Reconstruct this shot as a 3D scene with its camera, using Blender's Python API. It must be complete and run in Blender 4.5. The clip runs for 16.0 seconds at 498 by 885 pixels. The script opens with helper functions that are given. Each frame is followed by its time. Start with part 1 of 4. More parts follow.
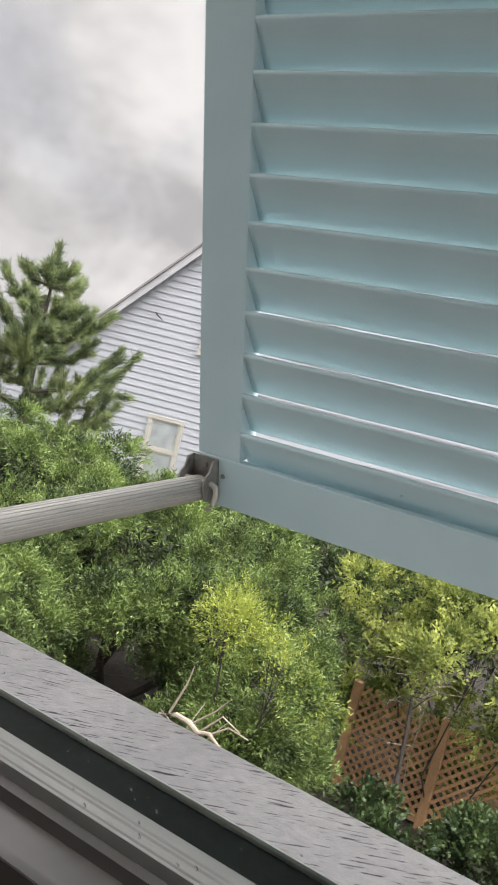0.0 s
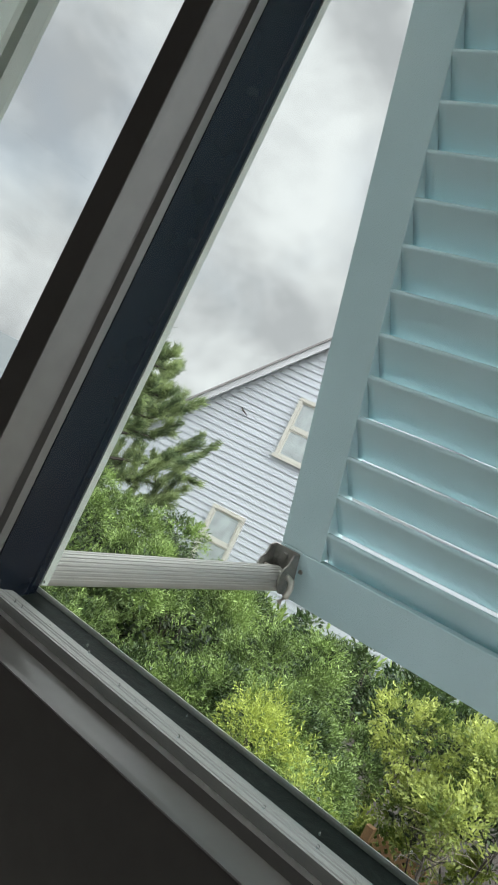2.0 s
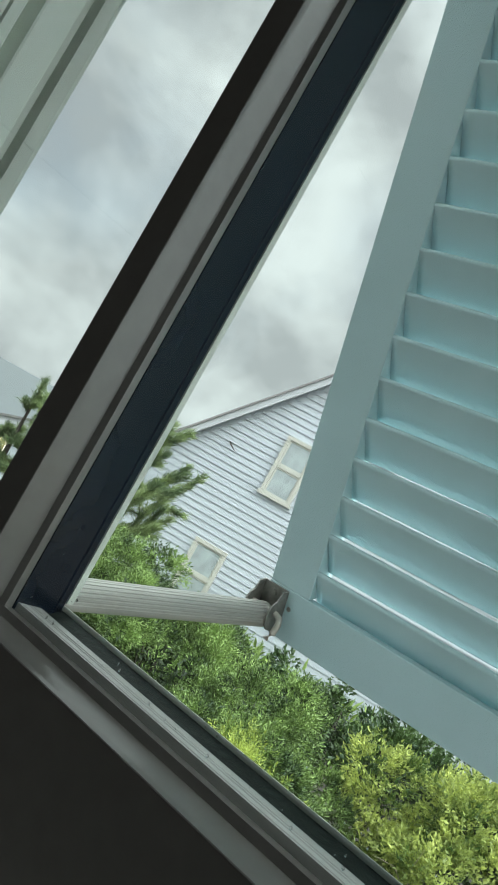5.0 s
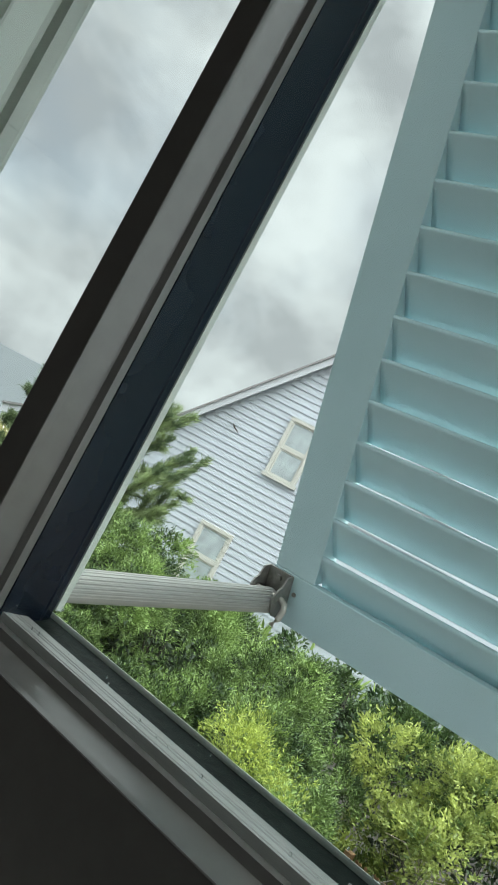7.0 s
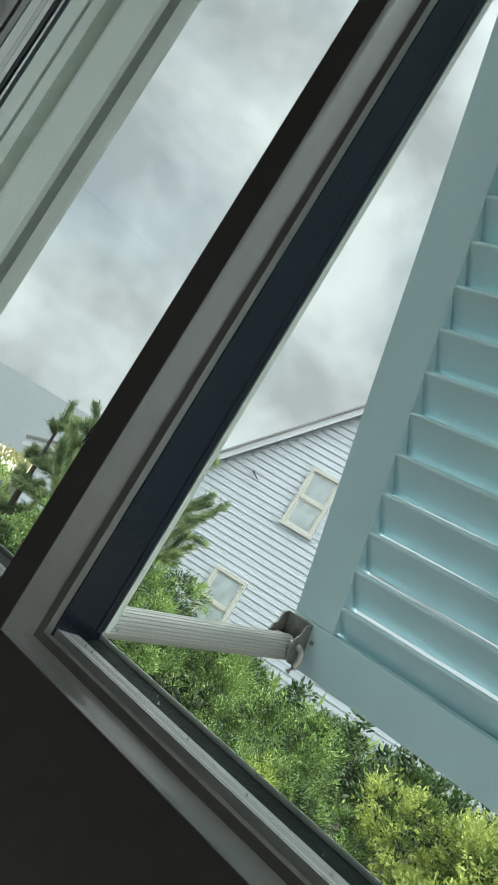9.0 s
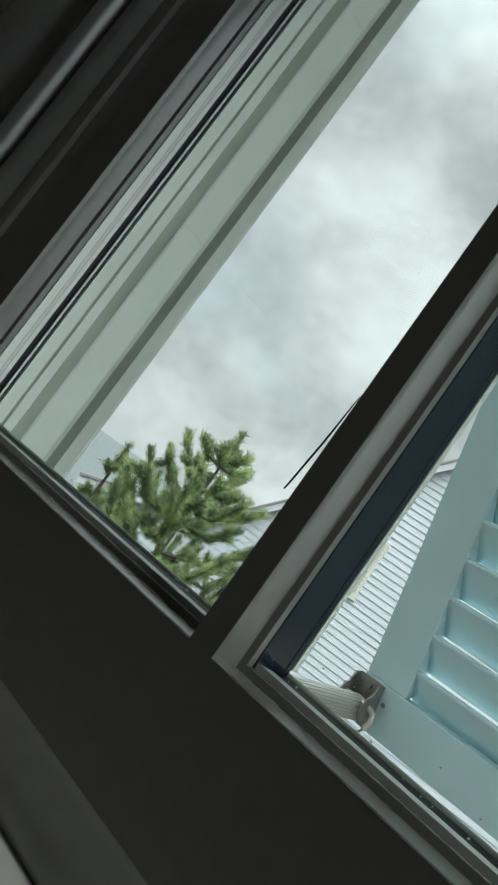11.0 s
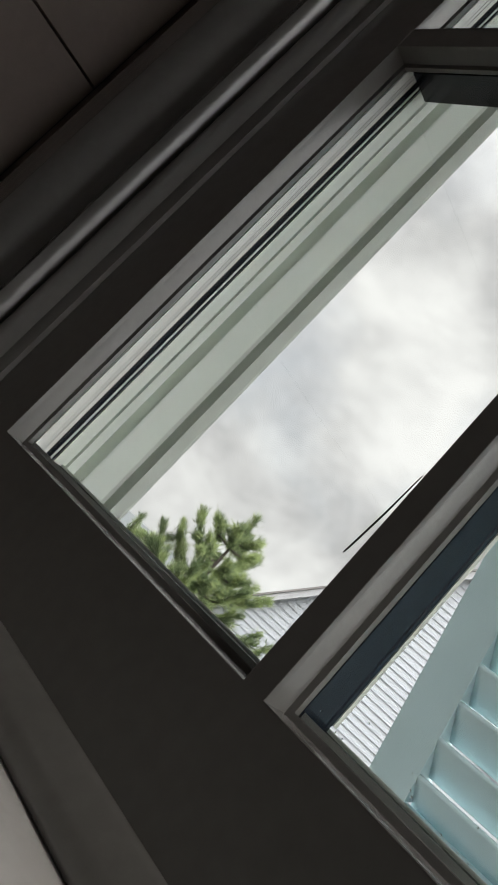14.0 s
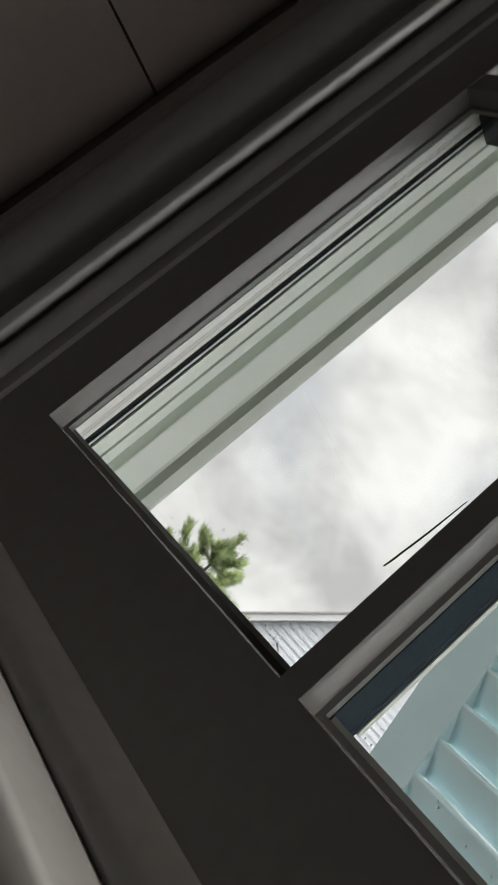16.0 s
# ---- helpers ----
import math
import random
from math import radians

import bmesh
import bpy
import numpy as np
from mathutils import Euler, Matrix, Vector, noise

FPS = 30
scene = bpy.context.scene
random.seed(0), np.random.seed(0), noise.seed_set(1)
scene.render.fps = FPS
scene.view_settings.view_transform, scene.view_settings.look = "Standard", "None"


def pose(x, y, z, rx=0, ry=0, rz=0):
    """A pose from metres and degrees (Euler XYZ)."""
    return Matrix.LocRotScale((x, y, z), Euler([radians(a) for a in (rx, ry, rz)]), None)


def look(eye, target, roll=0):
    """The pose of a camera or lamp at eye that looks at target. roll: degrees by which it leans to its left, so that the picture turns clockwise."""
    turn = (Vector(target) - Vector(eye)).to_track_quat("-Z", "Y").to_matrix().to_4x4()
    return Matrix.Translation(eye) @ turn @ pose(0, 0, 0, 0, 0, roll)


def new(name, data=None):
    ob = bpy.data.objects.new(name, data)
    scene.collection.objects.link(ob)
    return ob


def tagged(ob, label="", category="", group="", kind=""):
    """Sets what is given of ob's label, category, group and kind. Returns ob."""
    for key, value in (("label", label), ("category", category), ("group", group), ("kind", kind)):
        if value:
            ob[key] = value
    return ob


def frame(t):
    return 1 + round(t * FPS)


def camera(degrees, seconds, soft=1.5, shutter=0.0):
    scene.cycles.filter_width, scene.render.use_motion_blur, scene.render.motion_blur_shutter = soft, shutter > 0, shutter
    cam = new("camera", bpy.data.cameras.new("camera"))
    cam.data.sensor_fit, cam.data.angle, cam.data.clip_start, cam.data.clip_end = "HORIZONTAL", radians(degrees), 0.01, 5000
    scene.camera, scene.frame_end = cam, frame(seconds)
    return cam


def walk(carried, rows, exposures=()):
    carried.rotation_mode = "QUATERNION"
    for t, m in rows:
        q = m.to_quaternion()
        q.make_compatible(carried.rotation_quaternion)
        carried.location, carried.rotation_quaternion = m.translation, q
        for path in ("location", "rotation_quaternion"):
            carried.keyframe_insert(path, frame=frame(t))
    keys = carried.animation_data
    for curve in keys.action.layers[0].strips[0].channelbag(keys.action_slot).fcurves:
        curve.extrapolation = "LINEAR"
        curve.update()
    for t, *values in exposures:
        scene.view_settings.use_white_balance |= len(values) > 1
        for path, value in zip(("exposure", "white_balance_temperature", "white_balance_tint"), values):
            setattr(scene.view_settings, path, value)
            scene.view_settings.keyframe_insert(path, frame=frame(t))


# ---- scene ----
cam = camera(34.12, 16.0, soft=1.6, shutter=0.3)
PATH = [
    (0, (0.194, -0.11, 0.0975), (-0.786, 1.626, -0.0714), 13.9),
    (0.5, (0.178, -0.108, 0.0915), (-0.783, 1.642, -0.0414), 19.3),
    (1, (0.178, -0.13, 0.0795), (-0.812, 1.607, -0.0003), 23.5),
    (1.5, (0.175, -0.134, 0.074), (-0.954, 1.517, 0.061), 25.1),
    (2, (0.177, -0.139, 0.072), (-1.006, 1.474, 0.089), 25.8),
    (2.5, (0.175, -0.14, 0.071), (-1.028, 1.457, 0.107), 26.7),
    (3, (0.172, -0.142, 0.067), (-1.041, 1.448, 0.135), 27.9),
    (3.5, (0.172, -0.147, 0.065), (-1.046, 1.435, 0.165), 28.9),
    (4, (0.174, -0.159, 0.062), (-1.031, 1.433, 0.175), 29.4),
    (6.5, (0.169, -0.143, 0.072), (-1.0, 1.478, 0.148), 28.3),
    (7, (0.167, -0.143, 0.071), (-1.013, 1.47, 0.137), 27.8),
    (7.5, (0.167, -0.148, 0.067), (-1.028, 1.454, 0.137), 28.1),
    (8, (0.168, -0.153, 0.065), (-1.045, 1.434, 0.158), 29.1),
    (10.5, (0.169, -0.174, 0.055), (-1.172, 1.299, 0.237), 34.5),
    (11, (0.148, -0.193, 0.036), (-1.236, 1.24, 0.22), 35.8),
    (11.5, (0.151, -0.199, 0.03), (-1.271, 1.194, 0.221), 38.0),
    (12, (0.153, -0.206, 0.023), (-1.306, 1.143, 0.253), 40.5),
    (12.5, (0.154, -0.212, 0.014), (-1.327, 1.104, 0.293), 42.6),
    (13, (0.159, -0.221, 0.007), (-1.335, 1.064, 0.343), 44.1),
    (13.5, (0.157, -0.219, 0.007), (-1.331, 1.069, 0.363), 43.9),
    (14, (0.155, -0.213, 0.015), (-1.329, 1.089, 0.332), 43.4),
    (14.5, (0.156, -0.217, 0.011), (-1.339, 1.081, 0.297), 43.7),
    (15, (0.148, -0.222, 0.006), (-1.358, 1.067, 0.274), 44.4),
    (15.5, (0.141, -0.21, 0.013), (-1.36, 1.091, 0.245), 45.1),
    (16, (0.151, -0.225, -0.006), (-1.342, 1.056, 0.353), 50.1),
]
EXPOSURES = [(0.0, 0.18, 6850, 17), (1.0, 0.18, 6650, 15), (2.0, 0.19, 6450, 6), (4.0, 0.14, 6250, -4), (8.0, 0.17, 6250, 0), (10.5, 0.10, 6200, -8),
             (11.2, 0.16, 6250, 0), (12.2, 0.24, 6500, 6), (13.5, 0.28, 6750, 10), (16.0, 0.32, 6850, 11)]
walk(cam, [(t, look(eye, target, roll)) for t, eye, target, roll in PATH], EXPOSURES)

# ---------------------------------------------------------------- world and sun
SUN_EL, SUN_AZ = 50.0, 98.0          # degrees; azimuth counted from +y towards +x


def make_world():
    world = bpy.data.worlds.new("overcast_sky")
    scene.world = world
    world.use_nodes = True
    nt = world.node_tree
    nt.nodes.clear()
    N = nt.nodes.new
    out, bg = N("ShaderNodeOutputWorld"), N("ShaderNodeBackground")
    sky = N("ShaderNodeTexSky")
    sky.sky_type, sky.sun_disc = "NISHITA", False
    sky.sun_elevation, sky.sun_rotation = radians(SUN_EL), radians(SUN_AZ)
    sky_gain = N("ShaderNodeVectorMath")
    sky_gain.operation = "SCALE"
    sky_gain.inputs["Scale"].default_value = 0.11
    co, mp = N("ShaderNodeTexCoord"), N("ShaderNodeMapping")
    mp.inputs["Scale"].default_value = (1.0, 1.0, 1.35)
    big, fine = N("ShaderNodeTexNoise"), N("ShaderNodeTexNoise")
    big.inputs["Scale"].default_value, big.inputs["Detail"].default_value = 4.6, 6.0
    big.inputs["Roughness"].default_value, big.inputs["Distortion"].default_value = 0.58, 0.15
    fine.inputs["Scale"].default_value, fine.inputs["Detail"].default_value = 2.6, 5.0
    cover, shade = N("ShaderNodeValToRGB"), N("ShaderNodeValToRGB")
    cover.color_ramp.elements[0].position, cover.color_ramp.elements[0].color = 0.26, (0.65, 0.65, 0.65, 1)
    cover.color_ramp.elements[1].position, cover.color_ramp.elements[1].color = 0.46, (1, 1, 1, 1)
    shade.color_ramp.elements[0].position, shade.color_ramp.elements[0].color = 0.37, (0.51, 0.515, 0.535, 1)
    shade.color_ramp.elements[1].position, shade.color_ramp.elements[1].color = 0.63, (0.91, 0.92, 0.93, 1)
    mix = N("ShaderNodeMix")
    mix.data_type = "RGBA"
    L = nt.links.new
    L(co.outputs["Generated"], mp.inputs["Vector"])
    L(mp.outputs["Vector"], big.inputs["Vector"])
    L(mp.outputs["Vector"], fine.inputs["Vector"])
    L(big.outputs["Fac"], shade.inputs["Fac"])
    L(fine.outputs["Fac"], cover.inputs["Fac"])
    L(sky.outputs["Color"], sky_gain.inputs[0])
    L(cover.outputs["Color"], mix.inputs["Factor"])
    L(sky_gain.outputs["Vector"], mix.inputs["A"])
    L(shade.outputs["Color"], mix.inputs["B"])
    L(mix.outputs["Result"], bg.inputs["Color"])
    L(bg.outputs["Background"], out.inputs["Surface"])
    sep, up = N("ShaderNodeSeparateXYZ"), N("ShaderNodeMapRange")
    up.inputs["From Min"].default_value, up.inputs["From Max"].default_value = 0.50, 0.95
    up.inputs["To Min"].default_value, up.inputs["To Max"].default_value = 0.95, 3.5
    L(co.outputs["Generated"], sep.inputs["Vector"])
    L(sep.outputs["Z"], up.inputs["Value"])
    # the cloud is brighter all round the hidden sun
    toward, sharp, glow = N("ShaderNodeVectorMath"), N("ShaderNodeMath"), N("ShaderNodeMath")
    toward.operation, sharp.operation, glow.operation = "DOT_PRODUCT", "POWER", "MULTIPLY_ADD"
    az, el = radians(SUN_AZ), radians(SUN_EL)
    toward.inputs[1].default_value = (math.sin(az) * math.cos(el), math.cos(az) * math.cos(el), math.sin(el))
    facing, total = N("ShaderNodeClamp"), N("ShaderNodeMath")
    total.operation = "MULTIPLY"
    sharp.inputs[1].default_value = 2.0
    glow.inputs[1].default_value, glow.inputs[2].default_value = 3.0, 1.0
    L(co.outputs["Generated"], toward.inputs[0])
    L(toward.outputs["Value"], facing.inputs["Value"])
    L(facing.outputs["Result"], sharp.inputs[0])
    L(sharp.outputs[0], glow.inputs[0])
    L(glow.outputs[0], total.inputs[0])
    L(up.outputs["Result"], total.inputs[1])
    L(total.outputs[0], bg.inputs["Strength"])


make_world()
sun = new("sun", bpy.data.lights.new("sun", "SUN"))
sun.data.energy, sun.data.angle, sun.data.color = 1.4, radians(14), (1.0, 0.96, 0.90)
_az, _el = radians(SUN_AZ), radians(SUN_EL)
sun.matrix_world = look((math.sin(_az) * math.cos(_el) * 30, math.cos(_az) * math.cos(_el) * 30, math.sin(_el) * 30), (0, 0, 0))


# ---------------------------------------------------------------- materials
def material(name, base, rough=0.6, metal=0.0, vary=0.12, scale=8.0, fine=60.0, bump=0.15, spec=0.5, island=0.0, per_object=0.0,
             stretch=(1, 1, 1), bump_dist=0.002, coat=0.0):
    """A paint, wood, leaf or stone: two scales of noise in colour, a fine relief, and a change from piece to piece."""
    m = bpy.data.materials.new(name)
    m.use_nodes = True
    nt = m.node_tree
    N, L = nt.nodes.new, nt.links.new
    p = nt.nodes["Principled BSDF"]
    p.inputs["Roughness"].default_value, p.inputs["Metallic"].default_value = rough, metal
    p.inputs["Specular IOR Level"].default_value = spec
    p.inputs["Coat Weight"].default_value = coat
    co, mp = N("ShaderNodeTexCoord"), N("ShaderNodeMapping")
    mp.inputs["Scale"].default_value = stretch
    L(co.outputs["Object"], mp.inputs["Vector"])
    a, b = N("ShaderNodeTexNoise"), N("ShaderNodeTexNoise")
    a.inputs["Scale"].default_value, a.inputs["Detail"].default_value = scale, 4
    b.inputs["Scale"].default_value, b.inputs["Detail"].default_value = fine, 3
    L(mp.outputs["Vector"], a.inputs["Vector"])
    L(mp.outputs["Vector"], b.inputs["Vector"])
    add = N("ShaderNodeMath")
    add.operation = "ADD"
    L(a.outputs["Fac"], add.inputs[0])
    L(b.outputs["Fac"], add.inputs[1])
    rng = N("ShaderNodeMapRange")
    rng.inputs["From Min"].default_value, rng.inputs["From Max"].default_value = 0.6, 1.4
    rng.inputs["To Min"].default_value, rng.inputs["To Max"].default_value = 1 - vary, 1 + vary
    L(add.outputs[0], rng.inputs["Value"])
    last = rng.outputs["Result"]
    for amount, kind in ((island, "ShaderNodeNewGeometry"), (per_object, "ShaderNodeObjectInfo")):
        if amount:
            g, r, mul = N(kind), N("ShaderNodeMapRange"), N("ShaderNodeMath")
            mul.operation = "MULTIPLY"
            r.inputs["To Min"].default_value, r.inputs["To Max"].default_value = 1 - amount, 1 + amount
            L(g.outputs["Random Per Island" if island and kind == "ShaderNodeNewGeometry" else "Random"], r.inputs["Value"])
            L(last, mul.inputs[0])
            L(r.outputs["Result"], mul.inputs[1])
            last = mul.outputs[0]
    sc = N("ShaderNodeVectorMath")
    sc.operation = "SCALE"
    sc.inputs[0].default_value = base
    L(last, sc.inputs["Scale"])
    L(sc.outputs["Vector"], p.inputs["Base Color"])
    if bump:
        bp = N("ShaderNodeBump")
        bp.inputs["Strength"].default_value, bp.inputs["Distance"].default_value = bump, bump_dist
        L(b.outputs["Fac"], bp.inputs["Height"])
        L(bp.outputs["Normal"], p.inputs["Normal"])
    return m


def leaf_material(name, dark, light, translucent=0.35, rough=0.5):
    """Leaves: a colour of its own for each leaf, and light that comes through."""
    m = bpy.data.materials.new(name)
    m.use_nodes = True
    nt = m.node_tree
    N, L = nt.nodes.new, nt.links.new
    p, out = nt.nodes["Principled BSDF"], nt.nodes["Material Output"]
    p.inputs["Roughness"].default_value = rough
    p.inputs["Specular IOR Level"].default_value = 0.35
    g, ramp, co, noi = N("ShaderNodeNewGeometry"), N("ShaderNodeMix"), N("ShaderNodeTexCoord"), N("ShaderNodeTexNoise")
    ramp.data_type = "RGBA"
    noi.inputs["Scale"].default_value = 4.0
    L(co.outputs["Object"], noi.inputs["Vector"])
    half, rng = N("ShaderNodeMath"), N("ShaderNodeMapRange")
    half.operation = "MULTIPLY_ADD"
    half.inputs[1].default_value = 0.38
    rng.inputs["From Min"].default_value, rng.inputs["From Max"].default_value = 0.40, 0.62
    rng.inputs["To Min"].default_value, rng.inputs["To Max"].default_value = -0.06, 0.74
    L(noi.outputs["Fac"], rng.inputs["Value"])
    L(g.outputs["Random Per Island"], half.inputs[0])
    L(rng.outputs["Result"], half.inputs[2])
    ramp.inputs["A"].default_value, ramp.inputs["B"].default_value = (*dark, 1), (*light, 1)
    L(half.outputs[0], ramp.inputs["Factor"])
    L(ramp.outputs["Result"], p.inputs["Base Color"])
    tr, mx = N("ShaderNodeBsdfTranslucent"), N("ShaderNodeMixShader")
    L(ramp.outputs["Result"], tr.inputs["Color"])
    mx.inputs["Fac"].default_value = translucent
    L(p.outputs["BSDF"], mx.inputs[1])
    L(tr.outputs["BSDF"], mx.inputs[2])
    L(mx.outputs["Shader"], out.inputs["Surface"])
    return m


def glass_material(name, tint=(0.965, 0.98, 0.975)):
    m = bpy.data.materials.new(name)
    m.use_nodes = True
    nt = m.node_tree
    nt.nodes.clear()
    N, L = nt.nodes.new, nt.links.new
    out, mx, tr, gl, fr = (N("ShaderNodeOutputMaterial"), N("ShaderNodeMixShader"), N("ShaderNodeBsdfTransparent"),
                           N("ShaderNodeBsdfGlossy"), N("ShaderNodeLayerWeight"))
    tr.inputs["Color"].default_value = (*tint, 1)
    gl.inputs["Roughness"].default_value = 0.0
    fr.inputs["Blend"].default_value = 0.5
    pw, ml = N("ShaderNodeMath"), N("ShaderNodeMath")
    pw.operation, ml.operation = "POWER", "MULTIPLY_ADD"
    pw.inputs[1].default_value = 4.0
    ml.inputs[1].default_value, ml.inputs[2].default_value = 0.6, 0.03
    L(fr.outputs["Facing"], pw.inputs[0])
    L(pw.outputs[0], ml.inputs[0])
    L(ml.outputs[0], mx.inputs["Fac"])
    L(tr.outputs["BSDF"], mx.inputs[1])
    L(gl.outputs["BSDF"], mx.inputs[2])
    L(mx.outputs["Shader"], out.inputs["Surface"])
    return m


def sill_material():
    """Weathered grey paint with short dark cracks along the grain."""
    m = material("weathered_sill_paint", (0.48, 0.465, 0.47), 0.75, vary=0.22, scale=14, fine=240, bump=0.5, bump_dist=0.0012)
    nt = m.node_tree
    N, L = nt.nodes.new, nt.links.new
    p = nt.nodes["Principled BSDF"]
    co, mp, n = N("ShaderNodeTexCoord"), N("ShaderNodeMapping"), N("ShaderNodeTexNoise")
    turn = N("ShaderNodeVectorRotate")
    turn.rotation_type = "Z_AXIS"
    turn.inputs["Angle"].default_value = radians(-36)
    mp.inputs["Scale"].default_value = (85, 1150, 60)
    n.inputs["Scale"].default_value, n.inputs["Detail"].default_value = 1.0, 2.0
    L(co.outputs["Object"], turn.inputs["Vector"])
    L(turn.outputs["Vector"], mp.inputs["Vector"])
    L(mp.outputs["Vector"], n.inputs["Vector"])
    r = N("ShaderNodeValToRGB")
    r.color_ramp.elements[0].position, r.color_ramp.elements[0].color = 0.628, (0, 0, 0, 1)
    r.color_ramp.elements[1].position, r.color_ramp.elements[1].color = 0.652, (1, 1, 1, 1)
    L(n.outputs["Fac"], r.inputs["Fac"])
    mix = N("ShaderNodeMix")
    mix.data_type = "RGBA"
    old = p.inputs["Base Color"].links[0].from_socket
    L(old, mix.inputs["A"])
    mix.inputs["B"].default_value = (0.035, 0.032, 0.03, 1)
    L(r.outputs["Color"], mix.inputs["Factor"])
    L(mix.outputs["Result"], p.inputs["Base Color"])
    return m


def ground_material():
    """Dark garden soil round the houses, giving way to pale dune sand towards the shore."""
    m = material("soil_and_sand", (0.55, 0.47, 0.38), 0.95, vary=0.25, scale=0.5, fine=9, bump=0.6, bump_dist=0.03)
    nt = m.node_tree
    N, L = nt.nodes.new, nt.links.new
    p = nt.nodes["Principled BSDF"]
    co, far, edge, mix = N("ShaderNodeTexCoord"), N("ShaderNodeVectorMath"), N("ShaderNodeMapRange"), N("ShaderNodeMix")
    far.operation, mix.data_type = "LENGTH", "RGBA"
    edge.inputs["From Min"].default_value, edge.inputs["From Max"].default_value = 26.0, 38.0
    L(co.outputs["Object"], far.inputs[0])
    L(far.outputs["Value"], edge.inputs["Value"])
    n, ramp = N("ShaderNodeTexNoise"), N("ShaderNodeMix")
    n.inputs["Scale"].default_value, n.inputs["Detail"].default_value = 2.5, 6
    ramp.data_type = "RGBA"
    ramp.inputs["A"].default_value, ramp.inputs["B"].default_value = (0.010, 0.008, 0.006, 1), (0.034, 0.026, 0.018, 1)
    L(co.outputs["Object"], n.inputs["Vector"])
    L(n.outputs["Fac"], ramp.inputs["Factor"])
    L(ramp.outputs["Result"], mix.inputs["A"])
    L(p.inputs["Base Color"].links[0].from_socket, mix.inputs["B"])
    L(edge.outputs["Result"], mix.inputs["Factor"])
    L(mix.outputs["Result"], p.inputs["Base Color"])
    return m


M_TRIM = material("interior_trim_paint", (0.142, 0.138, 0.131), 0.24, vary=0.10, scale=9, fine=120, bump=0.08, spec=0.8)
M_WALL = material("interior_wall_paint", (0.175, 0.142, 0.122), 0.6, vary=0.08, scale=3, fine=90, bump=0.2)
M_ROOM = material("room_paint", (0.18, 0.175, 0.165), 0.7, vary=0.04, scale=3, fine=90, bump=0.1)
M_OUTER = material("outside_wall_paint", (0.82, 0.83, 0.84), 0.6, vary=0.05, scale=2, fine=60, bump=0.1)
M_FLOOR = material("floor_boards", (0.08, 0.065, 0.05), 0.5, vary=0.2, scale=2, fine=40, bump=0.2, per_object=0.15, stretch=(1, 8, 1))
M_NAVY = material("dark_exterior_bar", (0.006, 0.010, 0.018), 0.22, vary=0.15, scale=20, fine=90, bump=0.0, spec=0.25)
M_SPACER = material("aluminium_spacer", (0.95, 0.94, 0.90), 0.35, metal=0.0, vary=0.05, scale=20, fine=200, bump=0.05)
M_GASKET = material("black_gasket", (0.025, 0.025, 0.027), 0.6, vary=0.1)
M_RIB = material("ribbed_spacer_grey", (0.42, 0.42, 0.40), 0.35, vary=0.15, scale=40, fine=220, bump=0.1, stretch=(0.15, 1, 1))
M_WETRIM = material("dark_wet_rim", (0.012, 0.018, 0.015), 0.55, vary=0.5, scale=60, fine=400, bump=0.2, spec=0.2)
# far lighter than the trim: window light on the stool, put into its base
M_STOOL_LIT = material("lit_stool_gloss_paint", (0.62, 0.61, 0.59), 0.18, vary=0.05, scale=9, fine=120, bump=0.04, coat=0.4)
M_JAMB = material("white_exterior_jamb", (0.83, 0.875, 0.81), 0.45, vary=0.06, scale=10, fine=90, bump=0.08)
M_GREY_GREEN = material("grey_green_tone", (0.64, 0.68, 0.62), 0.45, vary=0.08, scale=10, fine=90, bump=0.08)
M_SILL = sill_material()
M_DROP = bpy.data.materials.new("water_drop")
M_DROP.use_nodes = True
_p = M_DROP.node_tree.nodes["Principled BSDF"]
_p.inputs["Base Color"].default_value, _p.inputs["Roughness"].default_value = (1, 1, 1, 1), 0.02
_p.inputs["Transmission Weight"].default_value, _p.inputs["IOR"].default_value = 1.0, 1.33
M_BLUE = material("blue_shutter_paint", (0.55, 0.71, 0.745), 0.21, vary=0.06, scale=12, fine=160, bump=0.12, bump_dist=0.0006, coat=0.15)
M_ALU = material("brushed_aluminium", (0.50, 0.485, 0.455), 0.5, metal=0.2, vary=0.14, scale=30, fine=200, bump=0.1, stretch=(1, 0.1, 1))
M_STEEL = material("weathered_steel", (0.27, 0.26, 0.24), 0.55, metal=0.5, vary=0.3, scale=60, fine=250, bump=0.2)
M_PIN = material("bright_pin_steel", (0.62, 0.58, 0.52), 0.3, metal=0.7, vary=0.15, scale=80, fine=200, bump=0.1)
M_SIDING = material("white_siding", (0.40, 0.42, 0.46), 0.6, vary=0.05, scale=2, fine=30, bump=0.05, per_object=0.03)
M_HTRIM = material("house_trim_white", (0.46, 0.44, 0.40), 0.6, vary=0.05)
M_RAKE = material("grey_rake_paint", (0.46, 0.46, 0.49), 0.65, vary=0.08, scale=3, fine=40)
M_HGLASS = material("house_window_glass", (0.34, 0.37, 0.38), 0.12, vary=0.25, scale=1.2, fine=5, bump=0.0)
M_ROOF = material("roof_shingles", (0.20, 0.19, 0.19), 0.85, vary=0.15, scale=3, fine=60, bump=0.4, per_object=0.12)
M_LATTICE = material("cedar_lattice", (0.42, 0.245, 0.125), 0.7, vary=0.22, scale=6, fine=70, bump=0.3, per_object=0.12)
M_BARK = material("bark", (0.055, 0.045, 0.038), 0.9, vary=0.3, scale=12, fine=80, bump=0.6, bump_dist=0.01)
M_TWIG = material("dry_twig", (0.33, 0.28, 0.22), 0.85, vary=0.25, scale=12, fine=90, bump=0.3)
M_GROUND = ground_material()
